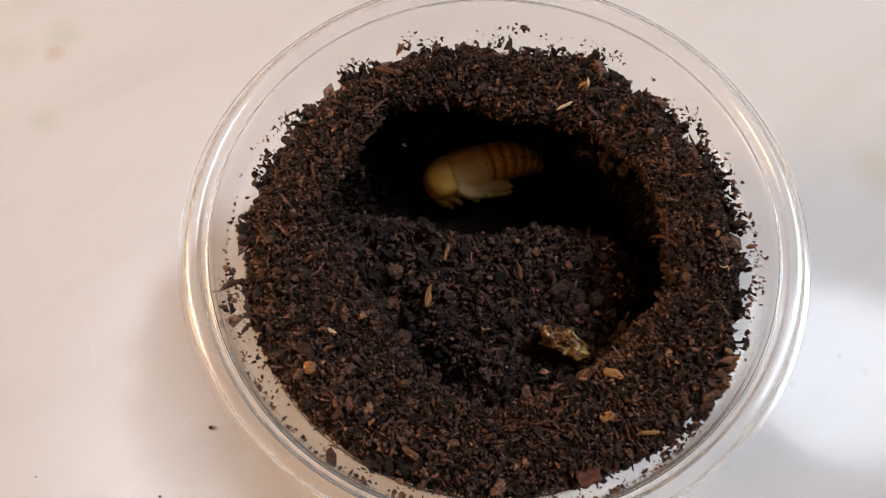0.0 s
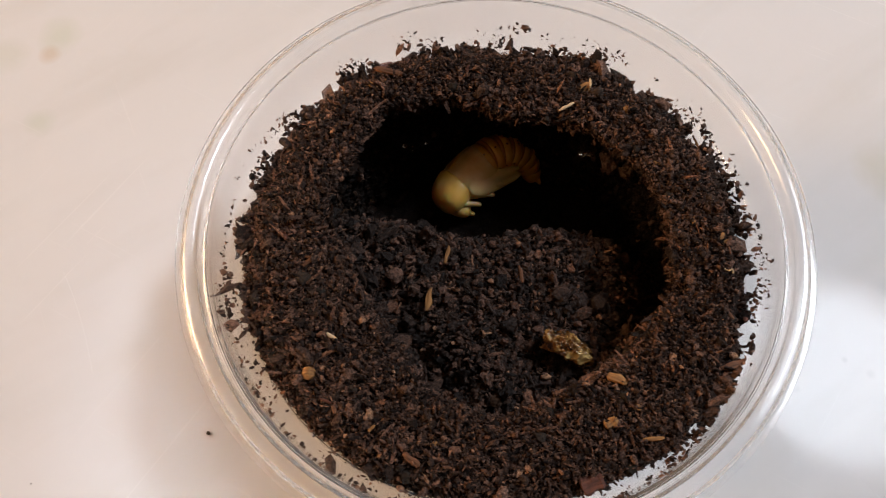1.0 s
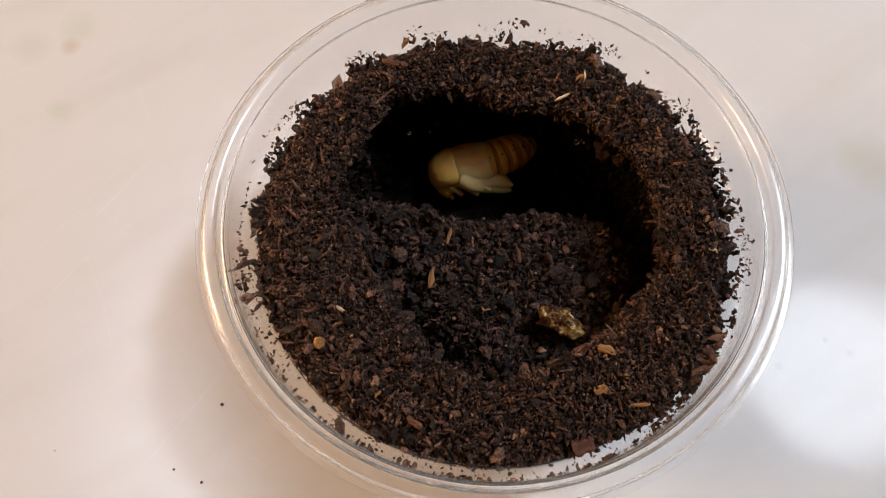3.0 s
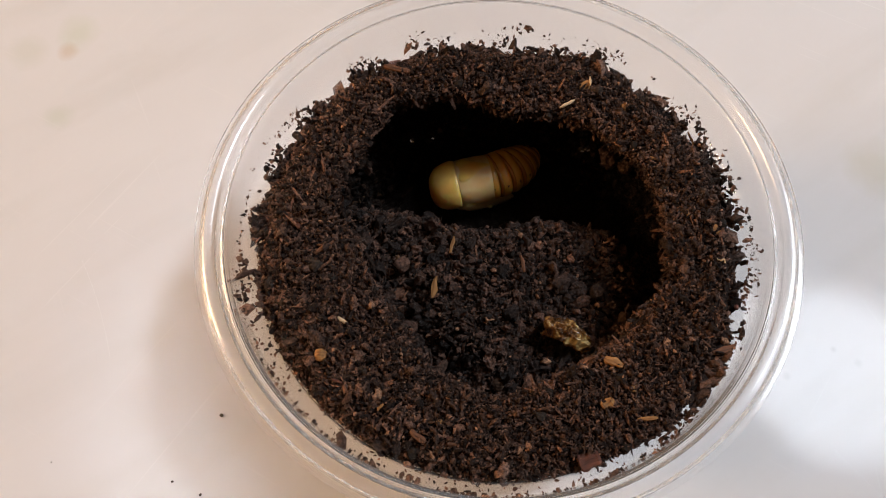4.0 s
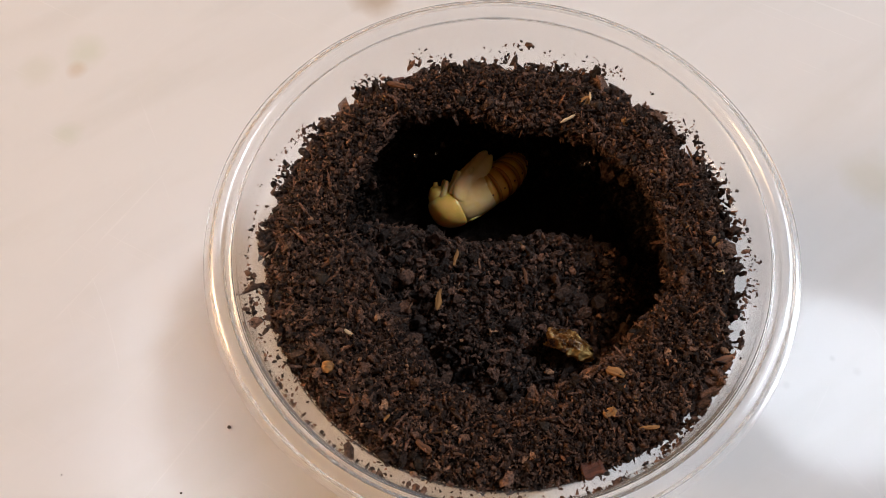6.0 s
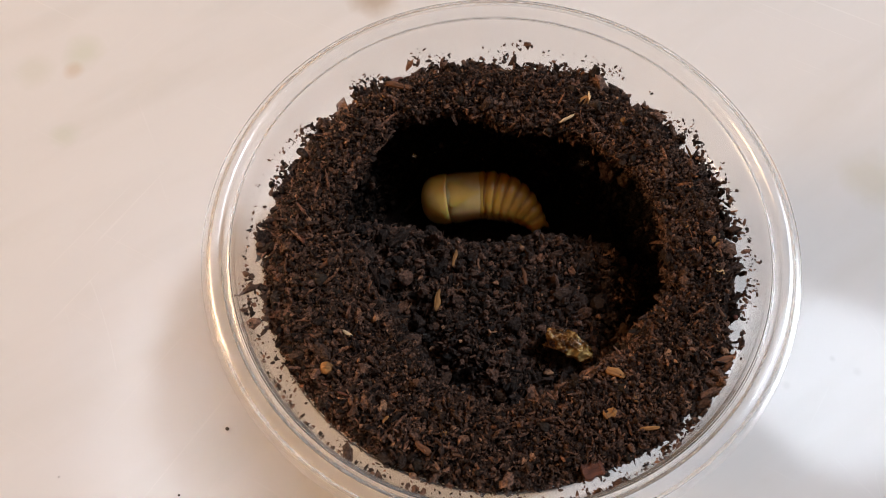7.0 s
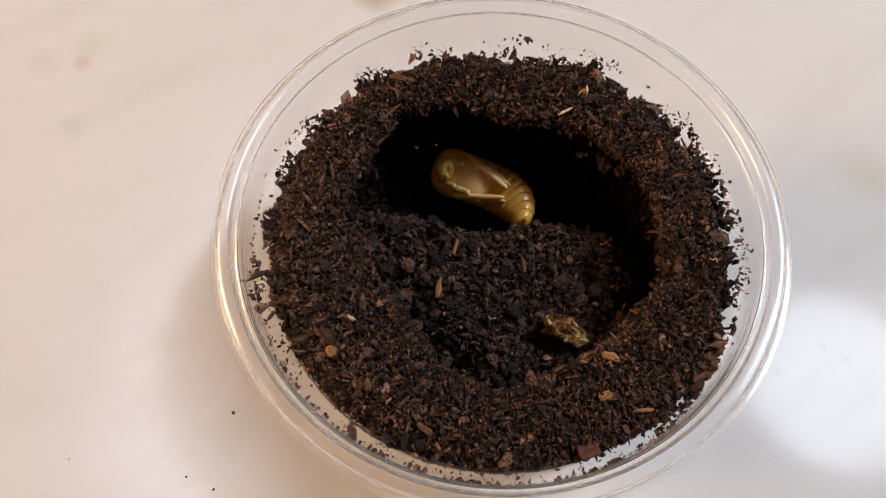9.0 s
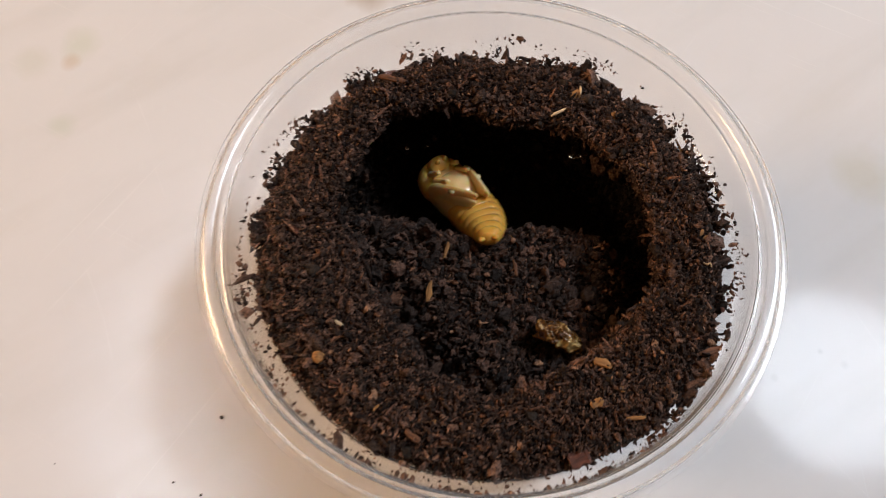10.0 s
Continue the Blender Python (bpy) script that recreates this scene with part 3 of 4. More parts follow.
# ---- wood chips and other finds ----
def sliver(length, width, thick, seed, taper=0.5, bend=0.12):
    """A torn splinter of wood along x with ragged ends."""
    n = 9
    verts, faces = [], []
    for i in range(n):
        s = i / (n - 1) - 0.5
        w = width / 2 * (1 - taper * (2 * abs(s)) ** 2.2) * (1 + 0.35 * wobble(s * 4, 0, 0, 1.0, seed))
        h = thick / 2 * (1 + 0.3 * wobble(s * 5, 1, 0, 1.0, seed + 3))
        x = s * length + 0.12 * width * wobble(s * 9, 2, 0, 1.0, seed + 5)
        mid = bend * length * (0.25 - s * s) + 0.1 * width * wobble(s * 3, 0, 3, 1.0, seed)
        side = 0.25 * width * wobble(s * 3, 4, 0, 1.0, seed + 1)
        for dy, dz in ((-1, -0.6), (-0.8, 0.7), (0.1, 1.0), (0.9, 0.5), (1, -0.7)):
            verts.append((x, side + dy * w, mid + dz * h))
    for i in range(n - 1):
        for k in range(5):
            l = (k + 1) % 5
            faces.append((i * 5 + k, i * 5 + l, (i + 1) * 5 + l, (i + 1) * 5 + k))
    faces += [(4, 3, 2, 1, 0), tuple((n - 1) * 5 + k for k in range(5))]
    return verts, faces


def ground_at(x, y, low):
    flat = grid.reshape(-1, 3)
    d = np.hypot(flat[:, 0] - x, flat[:, 1] - y)
    near = np.argsort(d)[:6]
    z = flat[near, 2]
    return float(z.min() if low else z.max())


def chip(name, x0, y0, x1, y1, width, thick, mat, label, low=False, tilt=0.0, lift=0.35, taper=0.5):
    length = math.hypot(x1 - x0, y1 - y0)
    x, y = (x0 + x1) / 2, (y0 + y1) / 2
    v, f = sliver(length, width, thick, x0 * 0.37 + y1 * 0.11, taper)
    ob = piece(name, v, f, mat, smooth=False, at=at_mm(x, y, ground_at(x, y, low) + lift, tilt * 0.7, -tilt, math.degrees(math.atan2(y1 - y0, x1 - x0))))
    return tagged(ob, label, "wood chip", "wood chips in the soil")


chip("wood_chip", 12.8, 26.2, 15.7, 27.8, 0.6, 0.4, PALE_WOOD, "pale straw-coloured wood splinter lying on the soil", lift=1.5)
chip("wood_chip", 17.0, 30.4, 18.9, 31.9, 1.7, 0.5, TAN_WOOD, "orange-tan wood chip lying on the soil", tilt=15, lift=0.9)
chip("wood_chip", 18.7, 30.5, 19.1, 33.6, 0.45, 0.35, PALE_WOOD, "thin pale upright wood splinter in the soil", tilt=-22, lift=1.2, taper=0.7)
chip("wood_chip", -20.8, 35.9, -15.4, 34.4, 1.3, 0.7, BROWN_WOOD, "long reddish-brown bark strip on the soil", lift=0.9)
chip("wood_chip", -21.5, 31.7, -20.9, 33.2, 0.9, 0.5, TAN_WOOD, "small tan wood chip on the soil", lift=0.8)
chip("wood_chip", -5.7, 43.0, -3.9, 40.5, 1.2, 0.6, BROWN_WOOD, "rust-brown bark sliver at the edge of the soil", tilt=-20, lift=1.4)
chip("wood_chip", -7.1, 5.2, -7.9, 1.7, 0.7, 0.35, TAN_WOOD, "slim tan wood splinter in the hollow", low=True, lift=2.2)
chip("wood_chip", -10.5, -3.0, -11.2, -7.6, 1.3, 0.5, TAN_WOOD, "tapered orange-brown wood splinter in the hollow", low=True, tilt=8, lift=2.3, taper=0.8)
chip("wood_chip", -31.4, -4.1, -28.2, -1.8, 0.9, 0.5, BROWN_WOOD, "reddish-brown wood splinter on the soil", lift=0.9)
chip("wood_chip", -31.0, -2.4, -28.7, -3.0, 0.6, 0.4, BROWN_WOOD, "short reddish-brown wood splinter on the soil", lift=0.9)
chip("wood_chip", 16.4, -30.9, 18.0, -29.6, 1.8, 0.9, TAN_WOOD, "orange-brown wood crumb on the soil", lift=0.7, taper=0.3)
chip("wood_chip", -14.3, -34.8, -11.7, -36.4, 1.1, 0.7, BROWN_WOOD, "bent rust-brown bark chip on the soil", lift=0.9)
chip("wood_chip", 17.5, -22.6, 20.4, -24.1, 1.5, 0.5, TAN_WOOD, "flat light brown wood chip on the soil", lift=0.9)
chip("wood_chip", 12.3, -39.8, 15.7, -38.6, 2.9, 1.2, RED_BARK, "chunky dark red bark piece on the soil", lift=0.7, taper=0.25)
chip("wood_chip", 21.9, -32.9, 25.2, -32.5, 0.7, 0.4, TAN_WOOD, "thin tan wood splinter on the soil", lift=0.8)
chip("wood_chip", -26.7, -15.8, -25.1, -16.9, 0.7, 0.4, PALE_WOOD, "small pale tan wood splinter on the soil", lift=0.8)
chip("wood_chip", 40.6, -11.2, 40.8, -13.8, 1.1, 0.5, RED_BARK, "dark brown bark flake against the cup wall", tilt=20, lift=1.6)
chip("wood_chip", 35.6, -21.6, 39.6, -20.4, 1.3, 0.5, BROWN_WOOD, "brown bark strip at the cup wall", lift=1.3)
chip("wood_chip", 5.6, 1.2, 6.2, -2.2, 0.7, 0.4, BROWN_WOOD, "dull brown wood splinter in the hollow", low=True, lift=2.2)
chip("wood_chip", 13.7, 38.4, 19.7, 39.5, 1.0, 0.6, RED_BARK, "long dark brown bark strip on the soil", lift=0.8)
chip("wood_chip", -21.0, 37.9, -17.7, 38.9, 1.2, 0.6, RED_BARK, "dark brown bark piece on the soil", lift=0.8)
chip("wood_chip", 37.1, 22.0, 37.9, 18.5, 0.45, 0.35, TAN_WOOD, "thin tan stalk lying on the soil", lift=0.9, taper=0.3)
for k in range(26):
    a, r = rng.uniform(0, 360), rng.uniform(33, 39.5)
    x, y = r * math.cos(radians(a)), r * math.sin(radians(a))
    if math.hypot(x - 2, y + 2) < 31:
        continue
    t, l = rng.uniform(0, 6.28), rng.uniform(1.0, 2.2)
    chip("wood_chip", x, y, x + l * math.cos(t), y + l * math.sin(t), rng.uniform(0.4, 0.9), 0.35, (BROWN_WOOD, TAN_WOOD, RED_BARK)[k % 3],
         ("small brown bark shred on the soil", "small tan wood shred on the soil", "small dark red bark shred on the soil")[k % 3], lift=0.7)

ball = new("seed_ball", lump_mesh("seed_ball", 4.4, TAN_WOOD, 2, 0.16))
ball.matrix_basis = Matrix.LocRotScale(Vector((-29.2, -22.3, ground_at(-29.2, -22.3, False) + 0.8)) * MM, None, Vector((1.15, 1.15, 1.0)))
tagged(ball, "round orange-tan wood pellet on the soil", "pellet")


def shed_skin():
    """A crumpled thin larval skin: a folded sheet with thickness."""
    nu, nv = 58, 40
    top, low = [], []
    for i in range(nu):
        for j in range(nv):
            u, w = i / (nu - 1) * 2 - 1, j / (nv - 1) * 2 - 1
            k = math.sqrt(max(0.0, 1 - 0.55 * u * u - 0.25 * w * w))
            x = u * 4.3 * (0.85 + 0.25 * wobble(u, w, 0, 0.6, 1.0))
            y = w * 2.5 * k * (0.9 + 0.35 * wobble(u, w, 0, 0.45, 3.0))
            crease = abs(wobble(u + 0.5 * w, w, 0, 0.55, 2.0)) * 1.7 + abs(wobble(u, w - 0.6 * u, 0, 0.24, 5.0)) * 0.75
            z = 2.3 * k * k - crease - 0.5 * u - 1.3 * abs(w) ** 3
            top.append((x, y, z))
            low.append((x * 0.97, y * 0.97, z - 0.2))
    faces = []
    n = nu * nv
    for i in range(nu - 1):
        for j in range(nv - 1):
            a, b, c, d = i * nv + j, (i + 1) * nv + j, (i + 1) * nv + j + 1, i * nv + j + 1
            faces += [(a, b, c, d), (n + d, n + c, n + b, n + a)]
    rim = [i * nv for i in range(nu)] + [(nu - 1) * nv + j for j in range(1, nv)] + [i * nv + nv - 1 for i in range(nu - 2, -1, -1)] + list(range(nv - 2, 0, -1))
    for a, b in zip(rim, rim[1:] + rim[:1]):
        faces.append((b, a, n + a, n + b))
    return top + low, faces


v, f = shed_skin()
v = np.array(v) * 1.25
skin = piece("shed_skin", v, f, SKIN, smooth=False, at=at_mm(13.6, -14.3, ground_at(13.6, -14.3, False) + 3.0, -10, 4, -24))
tagged(skin, "crumpled glossy amber shed larval skin lying in the hollow", "shed skin")


def fibre(name, points, r, mat, label):
    cu = bpy.data.curves.new(name, "CURVE")
    cu.dimensions, cu.bevel_depth, cu.bevel_resolution = "3D", r * MM, 1
    sp = cu.splines.new("NURBS")
    sp.points.add(len(points) - 1)
    for p, co in zip(sp.points, points):
        p.co = (co[0] * MM, co[1] * MM, co[2] * MM, 1)
    sp.use_endpoint_u, sp.order_u = True, 3
    cu.materials.append(mat)
    return tagged(new(name, cu), label, "fibre")


hair_line = [(3.6, 10.6, 2.6), (4.2, 9.2, 2.7), (5.4, 7.0, 2.2), (6.6, 5.2, 1.2)]
fibre("root_fibre", [(x, y, ground_at(x, y, False) + up) for x, y, up in hair_line], 0.09, TAN_WOOD, "thin curved tan root hair in the hollow")
curl_line = [(38.1, -5.1, 0.5), (38.4, -5.9, 1.2), (39.1, -5.3, 1.5), (39.3, -6.0, 0.9)]
fibre("root_fibre", [(x, y, ground_at(x, y, False) + up) for x, y, up in curl_line], 0.14, PALE_WOOD, "short pale curled fibre on the soil")

# wet beads on root hairs that stick out under the chamber's roof
hair = lump_mesh("root_hair", 3.3, SPECK, 2, 0.2)
for x, y, z, r in ((17.0, 19.2, RIM - 11.4, 0.56), (18.1, 19.3, RIM - 11.4, 0.46), (-15.2, 21.6, RIM - 12.0, 0.36), (-11.2, 22.2, RIM - 12.2, 0.22)):
    bv, bf = crumb_shape(3)
    tagged(piece("water_drop", bv * (r, r, r * 0.55), bf, DROP, at=at_mm(x, y, z + 0.25, 8, 6, 0)), "tiny clear water drop on a root hair", "water drop", "water drops in the chamber")
    lump = new("root_hair", hair)
    lump.parent = soil
    way = Vector((math.copysign(0.15, x), 0.48, -0.86)).normalized()
    lump.matrix_basis = Matrix.LocRotScale((Vector((x, y, z)) + way * 8.2) * MM, way.to_track_quat("Y", "Z"), Vector((0.03, 8.0, 0.03)))

# specks on the table
for x, y, r in ((-54.8, -24.5, 0.42), (-57.2, -40.2, 0.3), (-63.1, -37.7, 0.26), (-88.0, -34.0, 0.16)):
    bv, bf = crumb_shape(1)
    tagged(piece("soil_speck", bv * (r * 1.2, r, r * 0.6), bf, SPECK, smooth=False, at=at_mm(x, y, r * 0.55, 0, 0, 40 * x)), "tiny dark soil speck on the white table", "speck", "specks on the table")

# ---- the pupa: x runs from head to tail, z to the back; its waist is at the origin ----
pupa = new("beetle_pupa")
pupa.scale = (1.025, 1.025, 1.025)
tagged(pupa, "cream and orange beetle pupa wriggling in the soil chamber", "pupa")
SEGMENTS, ABDOMEN = 8, 15.4


def tube(stations, round_steps=40):
    """A closed skin round stations of (x, half width, top, bottom)."""
    verts, faces = [], []
    n = len(stations)
    for x, w, top, low in stations:
        for k in range(round_steps):
            a = 2 * math.pi * k / round_steps
            c, s = math.cos(a), math.sin(a)
            y = w * math.copysign(abs(c) ** 0.92, c)
            z = (top if s > 0 else low) * abs(s) ** 0.95 * (1 if s > 0 else -1)
            verts.append((x, y, z))
    for i in range(n - 1):
        for k in range(round_steps):
            l = (k + 1) % round_steps
            faces.append((i * round_steps + k, i * round_steps + l, (i + 1) * round_steps + l, (i + 1) * round_steps + k))
    faces.append(tuple(reversed(range(round_steps))))
    faces.append(tuple((n - 1) * round_steps + k for k in range(round_steps)))
    return verts, faces


def blob(stations, **more):
    """As tube, with the stations eased into a smooth line."""
    p = smooth_profile(stations, 2)
    return tube([tuple(r) for r in p], **more)


# fore body
FORE = (1.07, 1.0, 1.0)
v, f = blob([(-11.1, 0.2, 0.2, 0.2), (-11.05, 1.7, 1.3, 1.5), (-10.5, 3.4, 2.6, 2.8), (-9.3, 4.7, 3.7, 3.5), (-7.6, 5.25, 4.5, 3.7), (-6.1, 5.3, 4.75, 3.5), (-5.3, 5.05, 4.55, 3.2), (-5.0, 3.0, 3.0, 2.0)])
piece("pronotum", np.array(v) * FORE, f, YELLOW, pupa, "smooth yellowish rounded neck shield")
v, f = blob([(-6.2, 3.6, 3.2, 2.6), (-5.7, 4.9, 4.5, 3.4), (-4.2, 5.15, 4.65, 4.3), (-1.8, 5.1, 4.6, 4.9), (0.6, 4.95, 4.4, 4.6), (1.6, 4.6, 4.0, 3.6), (2.2, 2.5, 2.2, 2.0), (2.3, 0.5, 0.5, 0.5)])
piece("thorax", np.array(v) * FORE, f, CREAM, pupa, "pale cream mid body")
v, f = blob([(-5.6, 0.3, 0.1, 0.3), (-5.5, 2.7, 0.35, 0.6), (-4.4, 2.9, 0.6, 0.6), (-2.6, 2.2, 0.62, 0.6), (-0.6, 1.1, 0.5, 0.6), (0.9, 0.4, 0.3, 0.4), (1.2, 0.1, 0.1, 0.1)], round_steps=24)
piece("back_plate", v, f, YELLOW, pupa, "glossy shield on the mid back", at=at_mm(0, 0, 4.12))
v, f = blob([(-1.9, 0.3, 0.3, 0.3), (-1.8, 1.7, 1.3, 1.2), (-0.5, 2.5, 1.8, 1.7), (1.0, 2.5, 1.7, 1.8), (1.9, 1.7, 1.2, 1.4), (2.2, 0.5, 0.4, 0.5)])
head = piece("head", v, f, YELLOW, pupa, "small bowed head", at=at_mm(-9.0, 0, -3.3, 0, 50, 0))
for side in (-1, 1):
    bv, bf = crumb_shape(3)
    piece("eye", bv * (0.75, 0.5, 0.75), bf, CREAM, head, at=at_mm(0.3, side * 1.9, -0.2))
    v, f = blob([(0, 0.2, 0.2, 0.2), (0.1, 0.6, 0.5, 0.5), (0.8, 0.5, 0.45, 0.45), (1.3, 0.3, 0.3, 0.3)], round_steps=16)
    piece("jaw", v, f, YELLOW, head, at=at_mm(1.6, side * 0.8, -0.5, 0, 18, side * 8))

# wing cases: broad pads that hang from the shoulders and close to a keel past the belly
for side in (-1, 1):
    for name, scale, at, tilt, turn_in, text in (("wing_case", 1.2, (-5.2, 4.3, 0.3), 37, 15, "pale folded wing case"), ("hind_wing", 1.0, (-3.6, 3.9, -0.2), 33, 12, "pale folded hind wing pad")):
        v, f = blob([(0, 0.3, 0.2, 0.2), (0.2, 2.4, 0.8, 0.5), (2.2, 3.2, 1.1, 0.6), (4.8, 2.7, 1.05, 0.5), (7.4, 1.75, 0.8, 0.45), (9.6, 0.95, 0.5, 0.4), (10.5, 0.3, 0.2, 0.2)], round_steps=28)
        m = Matrix.Translation(Vector((at[0], side * at[1], at[2])) * MM) @ Matrix.Rotation(radians(tilt), 4, "Y") @ Matrix.Rotation(radians(-side * turn_in), 4, "Z") @ Matrix.Rotation(radians(-side * 82), 4, "X")
        piece(name, np.array(v) * (scale, scale * 0.9, scale), f, CREAM, pupa, text, at=m)
    # three legs a side, folded back with their feet standing free
    for lx, ly, tilt, spread, ln in ((-8.5, 2.5, 50, -3, 4.2), (-6.4, 2.8, 44, -2, 5.4), (-4.4, 3.2, 36, 2, 5.6)):
        v, f = blob([(0, 0.2, 0.2, 0.2), (0.1, 0.95, 0.85, 0.85), (ln * 0.4, 0.85, 0.75, 0.75), (ln * 0.55, 0.62, 0.55, 0.55), (ln * 0.72, 0.62, 0.55, 0.55), (ln * 0.93, 0.6, 0.52, 0.52), (ln, 0.42, 0.38, 0.38), (ln + 0.15, 0.1, 0.1, 0.1)], round_steps=16)
        piece("leg", v, f, CREAM, pupa, "translucent cream folded leg", at=at_mm(lx, side * ly, -2.1, 0, tilt, side * spread))

# abdomen: rings that bend one on another
HALF = [4.9, 5.1, 5.1, 4.95, 4.6, 4.0, 3.25, 2.5]
rings_of = []
STEP = ABDOMEN / SEGMENTS
for k in range(SEGMENTS):
    h = HALF[k]
    nxt = HALF[k + 1] if k + 1 < SEGMENTS else 1.75
    tz, lz = 0.84, 0.74
    st = [(-0.55, h * 0.72, h * 0.72 * tz, h * 0.72 * lz), (-0.35, h * 0.90, h * 0.90 * tz, h * 0.90 * lz), (0.35, h * 0.985, h * 0.99 * tz, h * 0.98 * lz),
          (STEP * 0.55, (h * 0.55 + nxt * 0.45) * 1.01, (h * 0.55 + nxt * 0.45) * 1.015 * tz, (h * 0.55 + nxt * 0.45) * 1.01 * lz),
          (STEP * 0.92, nxt * 0.97 if k + 1 < SEGMENTS else 1.75, nxt * 0.97 * tz, nxt * 0.97 * lz), (STEP * 1.12, nxt * 0.8, nxt * 0.8 * tz, nxt * 0.8 * lz)]
    v, f = blob(st)
    seg = piece("abdomen_ring", v, f, ORANGE, pupa, "orange abdomen ring")
    # the brown fold between this ring and the next
    if k:
        v, f = blob([(-0.65, h * 0.84, h * 0.84 * tz, h * 0.84 * lz), (-0.42, h * 0.975, h * 0.975 * tz, h * 0.97 * lz), (0.12, h * 0.972, h * 0.972 * tz, h * 0.968 * lz), (0.4, h * 0.84, h * 0.84 * tz, h * 0.84 * lz)])
        piece("fold", v, f, DARK_RING, seg, "brown fold of the abdomen")
    for side in (-1, 1):
        if k < SEGMENTS - 2:
            bv, bf = crumb_shape(2)
            piece("spiracle", bv * (0.24, 0.24, 0.24), bf, SPOT, seg, at=at_mm(STEP * 0.45, side * h * 0.93, h * 0.30))
        elif k == SEGMENTS - 1:
            v, f = blob([(0, 0.2, 0.2, 0.2), (0.1, 0.75, 0.6, 0.6), (0.8, 0.6, 0.46, 0.46), (1.4, 0.36, 0.3, 0.3), (1.6, 0.1, 0.1, 0.1)], round_steps=14)
            piece("tail_prong", v, f, ORANGE, seg, "blunt orange tail prong", at=at_mm(STEP * 0.80, side * 1.15, 0.1, 0, 0, side * 20))
    rings_of.append(seg)

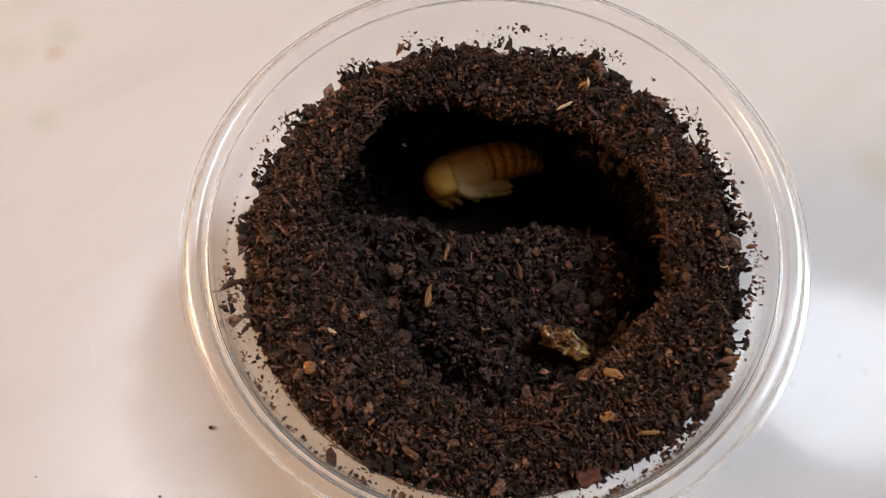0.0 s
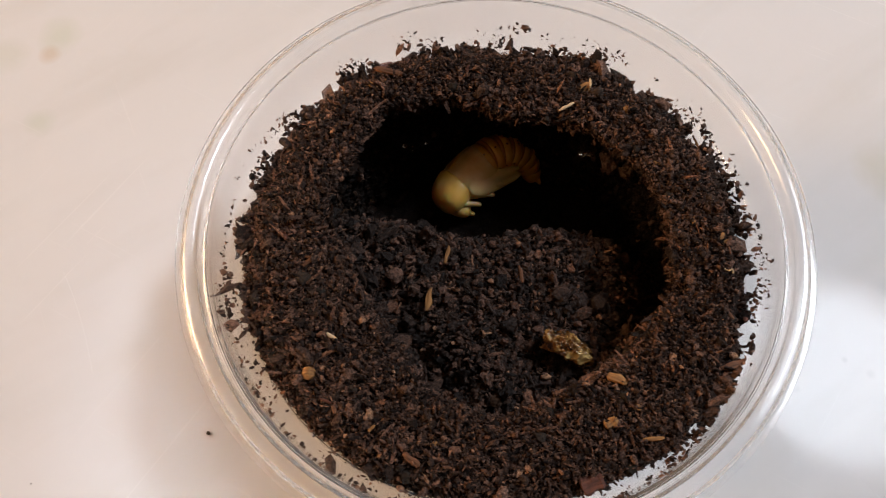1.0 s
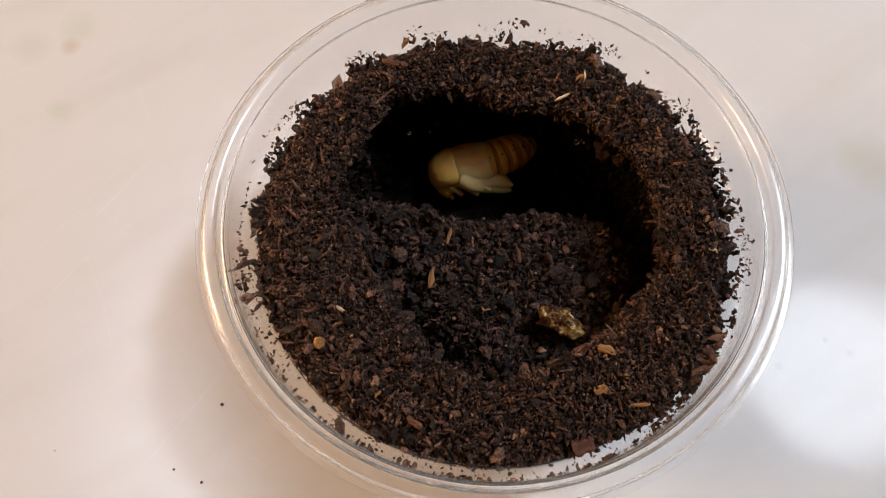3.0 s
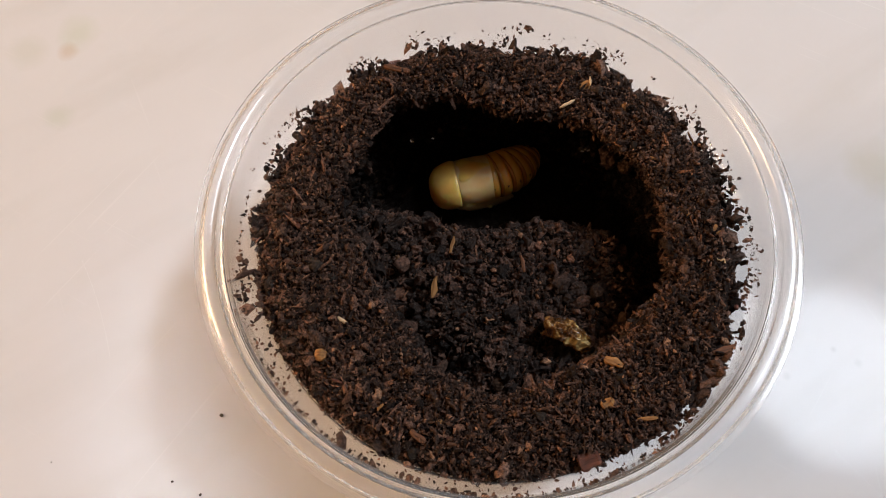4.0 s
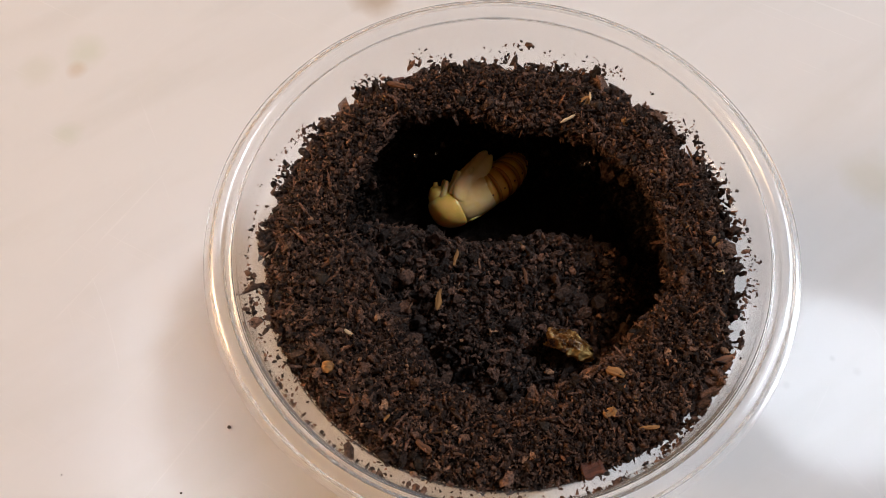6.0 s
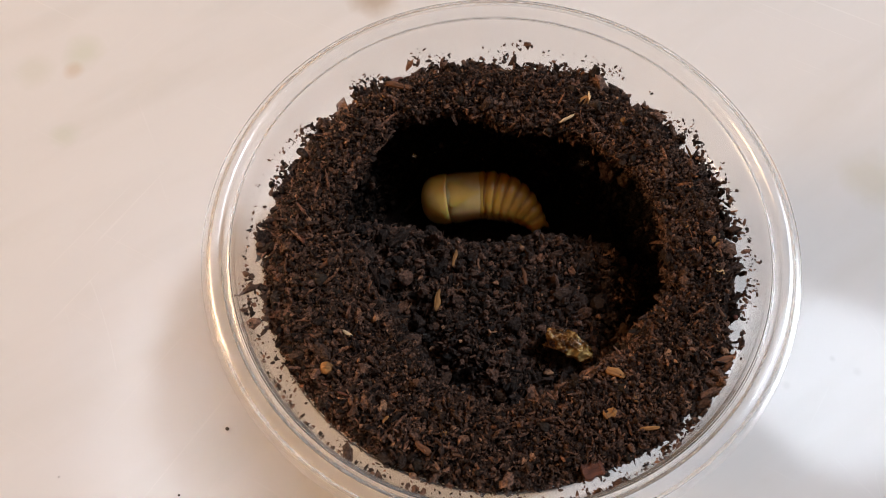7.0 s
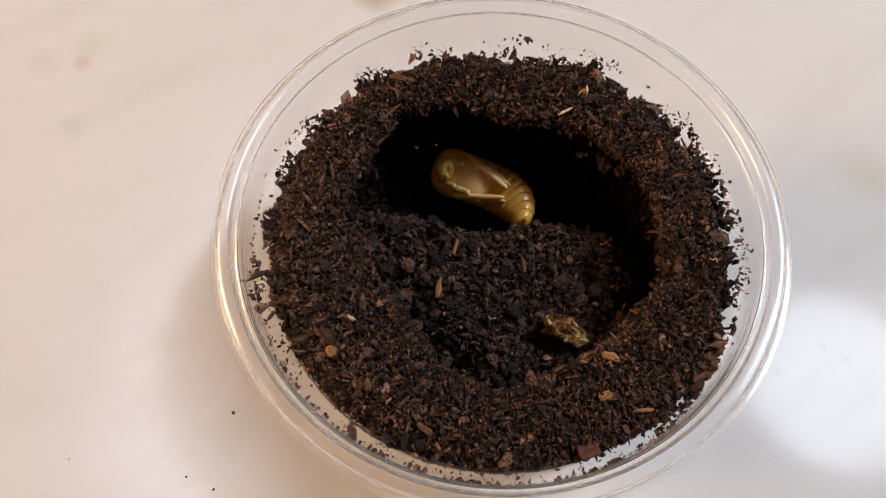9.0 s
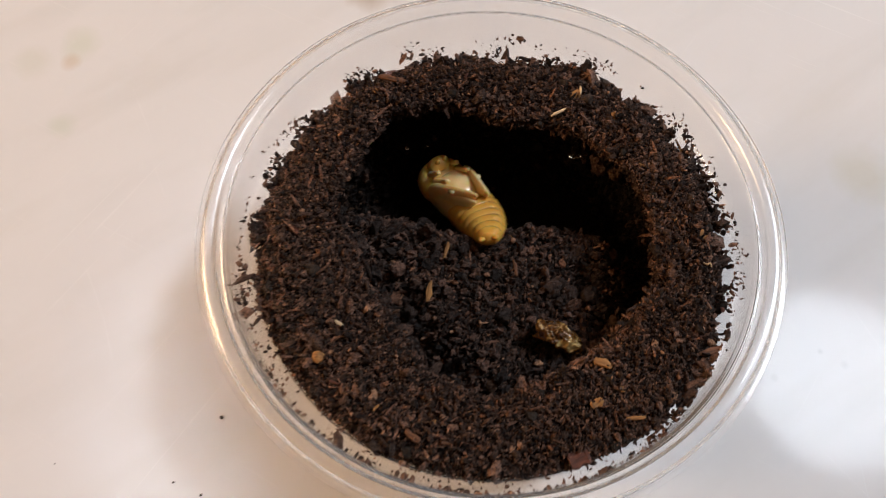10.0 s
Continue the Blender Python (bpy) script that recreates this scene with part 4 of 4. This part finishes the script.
# seconds; waist in millimetres; turn in degrees; sideways and backward bend of the abdomen in radians
PUPA = [
    (0.00, -0.7, 26.5, 14.3, -48, -8, 18, 0.78, -0.85),
    (0.10, -0.0, 26.1, 14.3, -48, -9, 19, 0.84, -1.00),
    (0.20, 0.3, 26.0, 14.3, -52, -10, 21, 0.94, -1.05),
    (0.30, 0.4, 26.5, 14.3, -55, -11, 25, 1.13, -0.75),
    (0.40, -0.4, 26.3, 14.3, -61, -11, 29, 1.02, -0.25),
    (0.50, -1.1, 26.1, 14.3, -68, -11, 29, 0.84, -0.20),
    (0.60, -1.4, 24.9, 14.3, -72, -12, 20, 0.89, -0.25),
    (0.70, -0.8, 24.3, 14.3, -77, -11, 30, 0.96, -0.45),
    (0.80, -0.6, 25.3, 14.3, -73, -11, 36, 0.88, -1.10),
    (0.90, -0.8, 26.6, 14.3, -68, -11, 43, 0.38, -1.70),
    (1.00, -0.8, 27.3, 14.3, -64, -11, 45, 0.64, -1.95),
    (1.10, -1.0, 27.0, 14.3, -64, -11, 44, 0.60, -1.85),
    (1.20, -0.8, 26.6, 14.3, -63, -11, 40, 0.82, -1.10),
    (1.30, -0.0, 26.3, 14.3, -65, -11, 37, 1.01, -0.10),
    (1.40, 0.2, 25.1, 14.3, -68, -11, 32, 0.82, 0.20),
    (1.50, -0.0, 23.9, 14.3, -72, -11, 27, 0.74, 0.40),
    (1.60, -0.9, 24.0, 14.3, -70, -11, 20, 0.95, 0.30),
    (1.80, -0.9, 25.7, 14.3, -60, -11, 34, 0.97, -1.15),
    (2.00, -0.2, 26.0, 14.3, -59, -11, 34, 0.90, -0.65),
    (2.20, -1.0, 24.5, 14.3, -62, -11, 11, 0.71, 0.80),
    (2.40, -0.0, 25.6, 14.3, -63, -6, 14, 1.08, 0.20),
    (2.60, 0.4, 27.2, 14.3, -55, -8, 16, 1.11, -1.00),
    (2.70, 0.9, 26.7, 14.3, -54, -8, 17, 0.90, -1.35),
    (3.00, -0.2, 25.0, 14.3, -51, -5, 12, 1.33, 0.20),
    (3.25, -1.1, 24.1, 14.3, -41, -11, 11, 1.18, -0.85),
    (3.50, -1.1, 24.6, 14.3, -31, -9, 19, 1.06, -0.50),
    (3.80, -0.7, 25.2, 14.3, -18, -10, 20, 1.11, -0.05),
    (3.90, -0.5, 23.8, 14.3, -18, -9, 18, 1.19, -0.25),
    (4.00, -0.4, 22.9, 14.3, -10, -6, 11, 1.31, -0.60),
    (4.10, -1.1, 23.1, 14.3, 27, -11, 12, -0.47, -1.25),
    (4.20, -1.4, 21.8, 14.3, 38, -11, 8, -0.42, -1.20),
    (4.30, -1.2, 20.9, 14.3, 53, -11, 11, -0.85, -0.65),
    (4.40, -0.7, 20.8, 14.3, 81, -7, 22, -0.91, 0.35),
    (4.50, -0.2, 20.5, 14.3, 96, -8, 24, -0.58, 0.50),
    (4.60, 0.2, 21.1, 14.3, 97, -9, 25, -0.74, -0.15),
    (4.70, -0.3, 22.4, 14.3, 100, -11, 29, -0.79, -0.65),
    (4.80, -0.4, 22.6, 14.3, 98, -11, 28, -1.01, -0.95),
    (4.90, -0.7, 23.2, 14.3, 83, -11, 28, -1.36, -0.85),
    (5.00, -1.2, 22.7, 14.3, 77, -11, 28, -1.44, -0.60),
    (5.10, -2.1, 21.6, 14.3, 82, -10, 26, -1.21, -0.75),
    (5.20, -2.4, 22.3, 14.3, 99, -11, 31, -1.17, -0.05),
    (5.30, -1.2, 22.6, 14.3, 123, -11, 33, -0.79, 0.75),
    (5.40, -1.3, 22.6, 14.3, 132, -11, 31, -0.88, 0.35),
    (5.50, -2.4, 23.4, 14.3, 135, -11, 32, -1.15, 0.00),
    (5.60, -2.0, 23.7, 14.3, 136, -10, 29, -1.52, -0.20),
    (5.70, -1.7, 23.8, 14.3, 136, -10, 29, -1.72, -0.15),
    (6.00, -1.8, 23.3, 14.3, 121, -9, 26, -1.36, -0.45),
    (6.30, -2.0, 22.6, 14.3, 87, -6, 20, -0.79, -0.50),
    (6.55, -2.2, 22.4, 14.3, 60, -3, 16, -0.69, -0.25),
    (6.80, -2.4, 23.2, 14.3, 43, -2, 18, -0.43, -0.25),
    (6.90, -2.1, 20.9, 14.3, 33, -5, 4, -0.87, -0.40),
    (7.00, -2.5, 22.2, 14.3, 19, -11, 1, -1.13, -0.35),
    (7.10, -2.9, 24.8, 14.3, 7, -11, 5, -1.02, -0.40),
    (7.20, -3.4, 25.6, 14.3, 11, -11, 8, -0.88, -0.75),
    (7.30, -3.8, 24.2, 14.3, 27, -11, 9, -0.48, -1.05),
    (7.40, -3.2, 18.9, 14.3, 28, -11, -11, 1.26, -0.60),
    (7.50, -3.0, 18.3, 14.3, 28, -11, -12, 1.20, -0.35),
    (7.60, -3.9, 16.8, 14.3, 26, -11, -22, 0.83, -0.85),
    (7.70, -2.7, 20.8, 14.3, 22, -11, -2, -1.17, -0.45),
    (7.80, -2.8, 21.9, 14.3, 17, -11, -1, -1.17, -0.30),
    (7.90, -2.6, 23.3, 14.3, 7, -11, -2, -1.27, -0.40),
    (8.00, -1.9, 24.4, 14.3, -15, -11, -2, -1.32, -0.90),
    (8.10, -0.6, 25.0, 14.3, -55, 1, -2, -1.32, -1.50),
    (8.20, -0.1, 25.0, 14.3, -67, 3, -6, -0.79, -1.40),
    (8.30, -0.5, 24.0, 14.3, -84, -3, -18, -0.40, -0.95),
    (8.40, -1.5, 23.0, 14.3, -93, -11, -35, -0.25, -0.20),
    (8.50, -1.4, 22.4, 14.3, -100, -5, -39, -0.86, 0.10),
    (8.60, -1.7, 21.3, 14.3, -108, 4, -32, -1.06, -0.15),
    (8.70, -1.5, 21.8, 14.3, -125, 7, -29, -0.79, -0.85),
    (8.80, -1.2, 22.8, 14.3, -139, 7, -23, -0.32, -1.45),
    (8.90, -1.2, 22.8, 14.3, -147, 7, -19, 0.18, -1.60),
    (9.00, -0.8, 22.7, 14.3, -150, 7, -19, 0.74, -1.45),
    (9.10, -0.8, 22.6, 14.3, -158, 7, -23, 0.72, -1.10),
    (9.20, -1.5, 22.5, 14.3, -164, 2, -33, 0.56, -0.75),
    (9.30, -2.9, 22.7, 14.3, -170, -10, -41, 0.20, 0.05),
    (9.40, -3.3, 21.6, 14.3, -173, -5, -43, -0.11, -0.30),
    (9.50, -4.3, 20.7, 14.3, -177, -4, -47, -0.43, -0.40),
    (9.60, -3.6, 19.6, 14.8, -178, 6, -44, -0.42, -1.10),
    (9.70, -3.2, 19.3, 15.5, -179, 7, -43, -0.07, -1.55),
    (9.80, -2.9, 18.1, 16.8, -180, -4, -47, 0.42, -1.57),
    (9.90, -2.8, 17.9, 17.5, 178, -8, -46, 0.91, -0.75),
    (10.00, -3.7, 17.2, 17.5, 171, -8, -51, 0.70, -0.75),
]


def ring_pose(k, side, back):
    """Where ring k sits when the abdomen bends along an even arc."""
    total = math.hypot(side, back) + 1e-6
    t = (k + 0.0) / SEGMENTS
    ang = total * t
    along = math.sin(ang) / total * ABDOMEN
    off = (1 - math.cos(ang)) / total * ABDOMEN
    dy, dz = side / total, back / total
    turn = Matrix.Rotation(ang + total / SEGMENTS / 2, 4, Vector((0, -dz, dy)))
    return Matrix.Translation(Vector((along, dy * off, dz * off)) * MM) @ turn


def motions():
    walk(pupa, [(t, at_mm(x, y, z, rx, ry, rz)) for t, x, y, z, rx, ry, rz, side, back in PUPA])
    for k, seg in enumerate(rings_of):
        walk(seg, [(t, ring_pose(k, side, back)) for t, x, y, z, rx, ry, rz, side, back in PUPA])


motions()
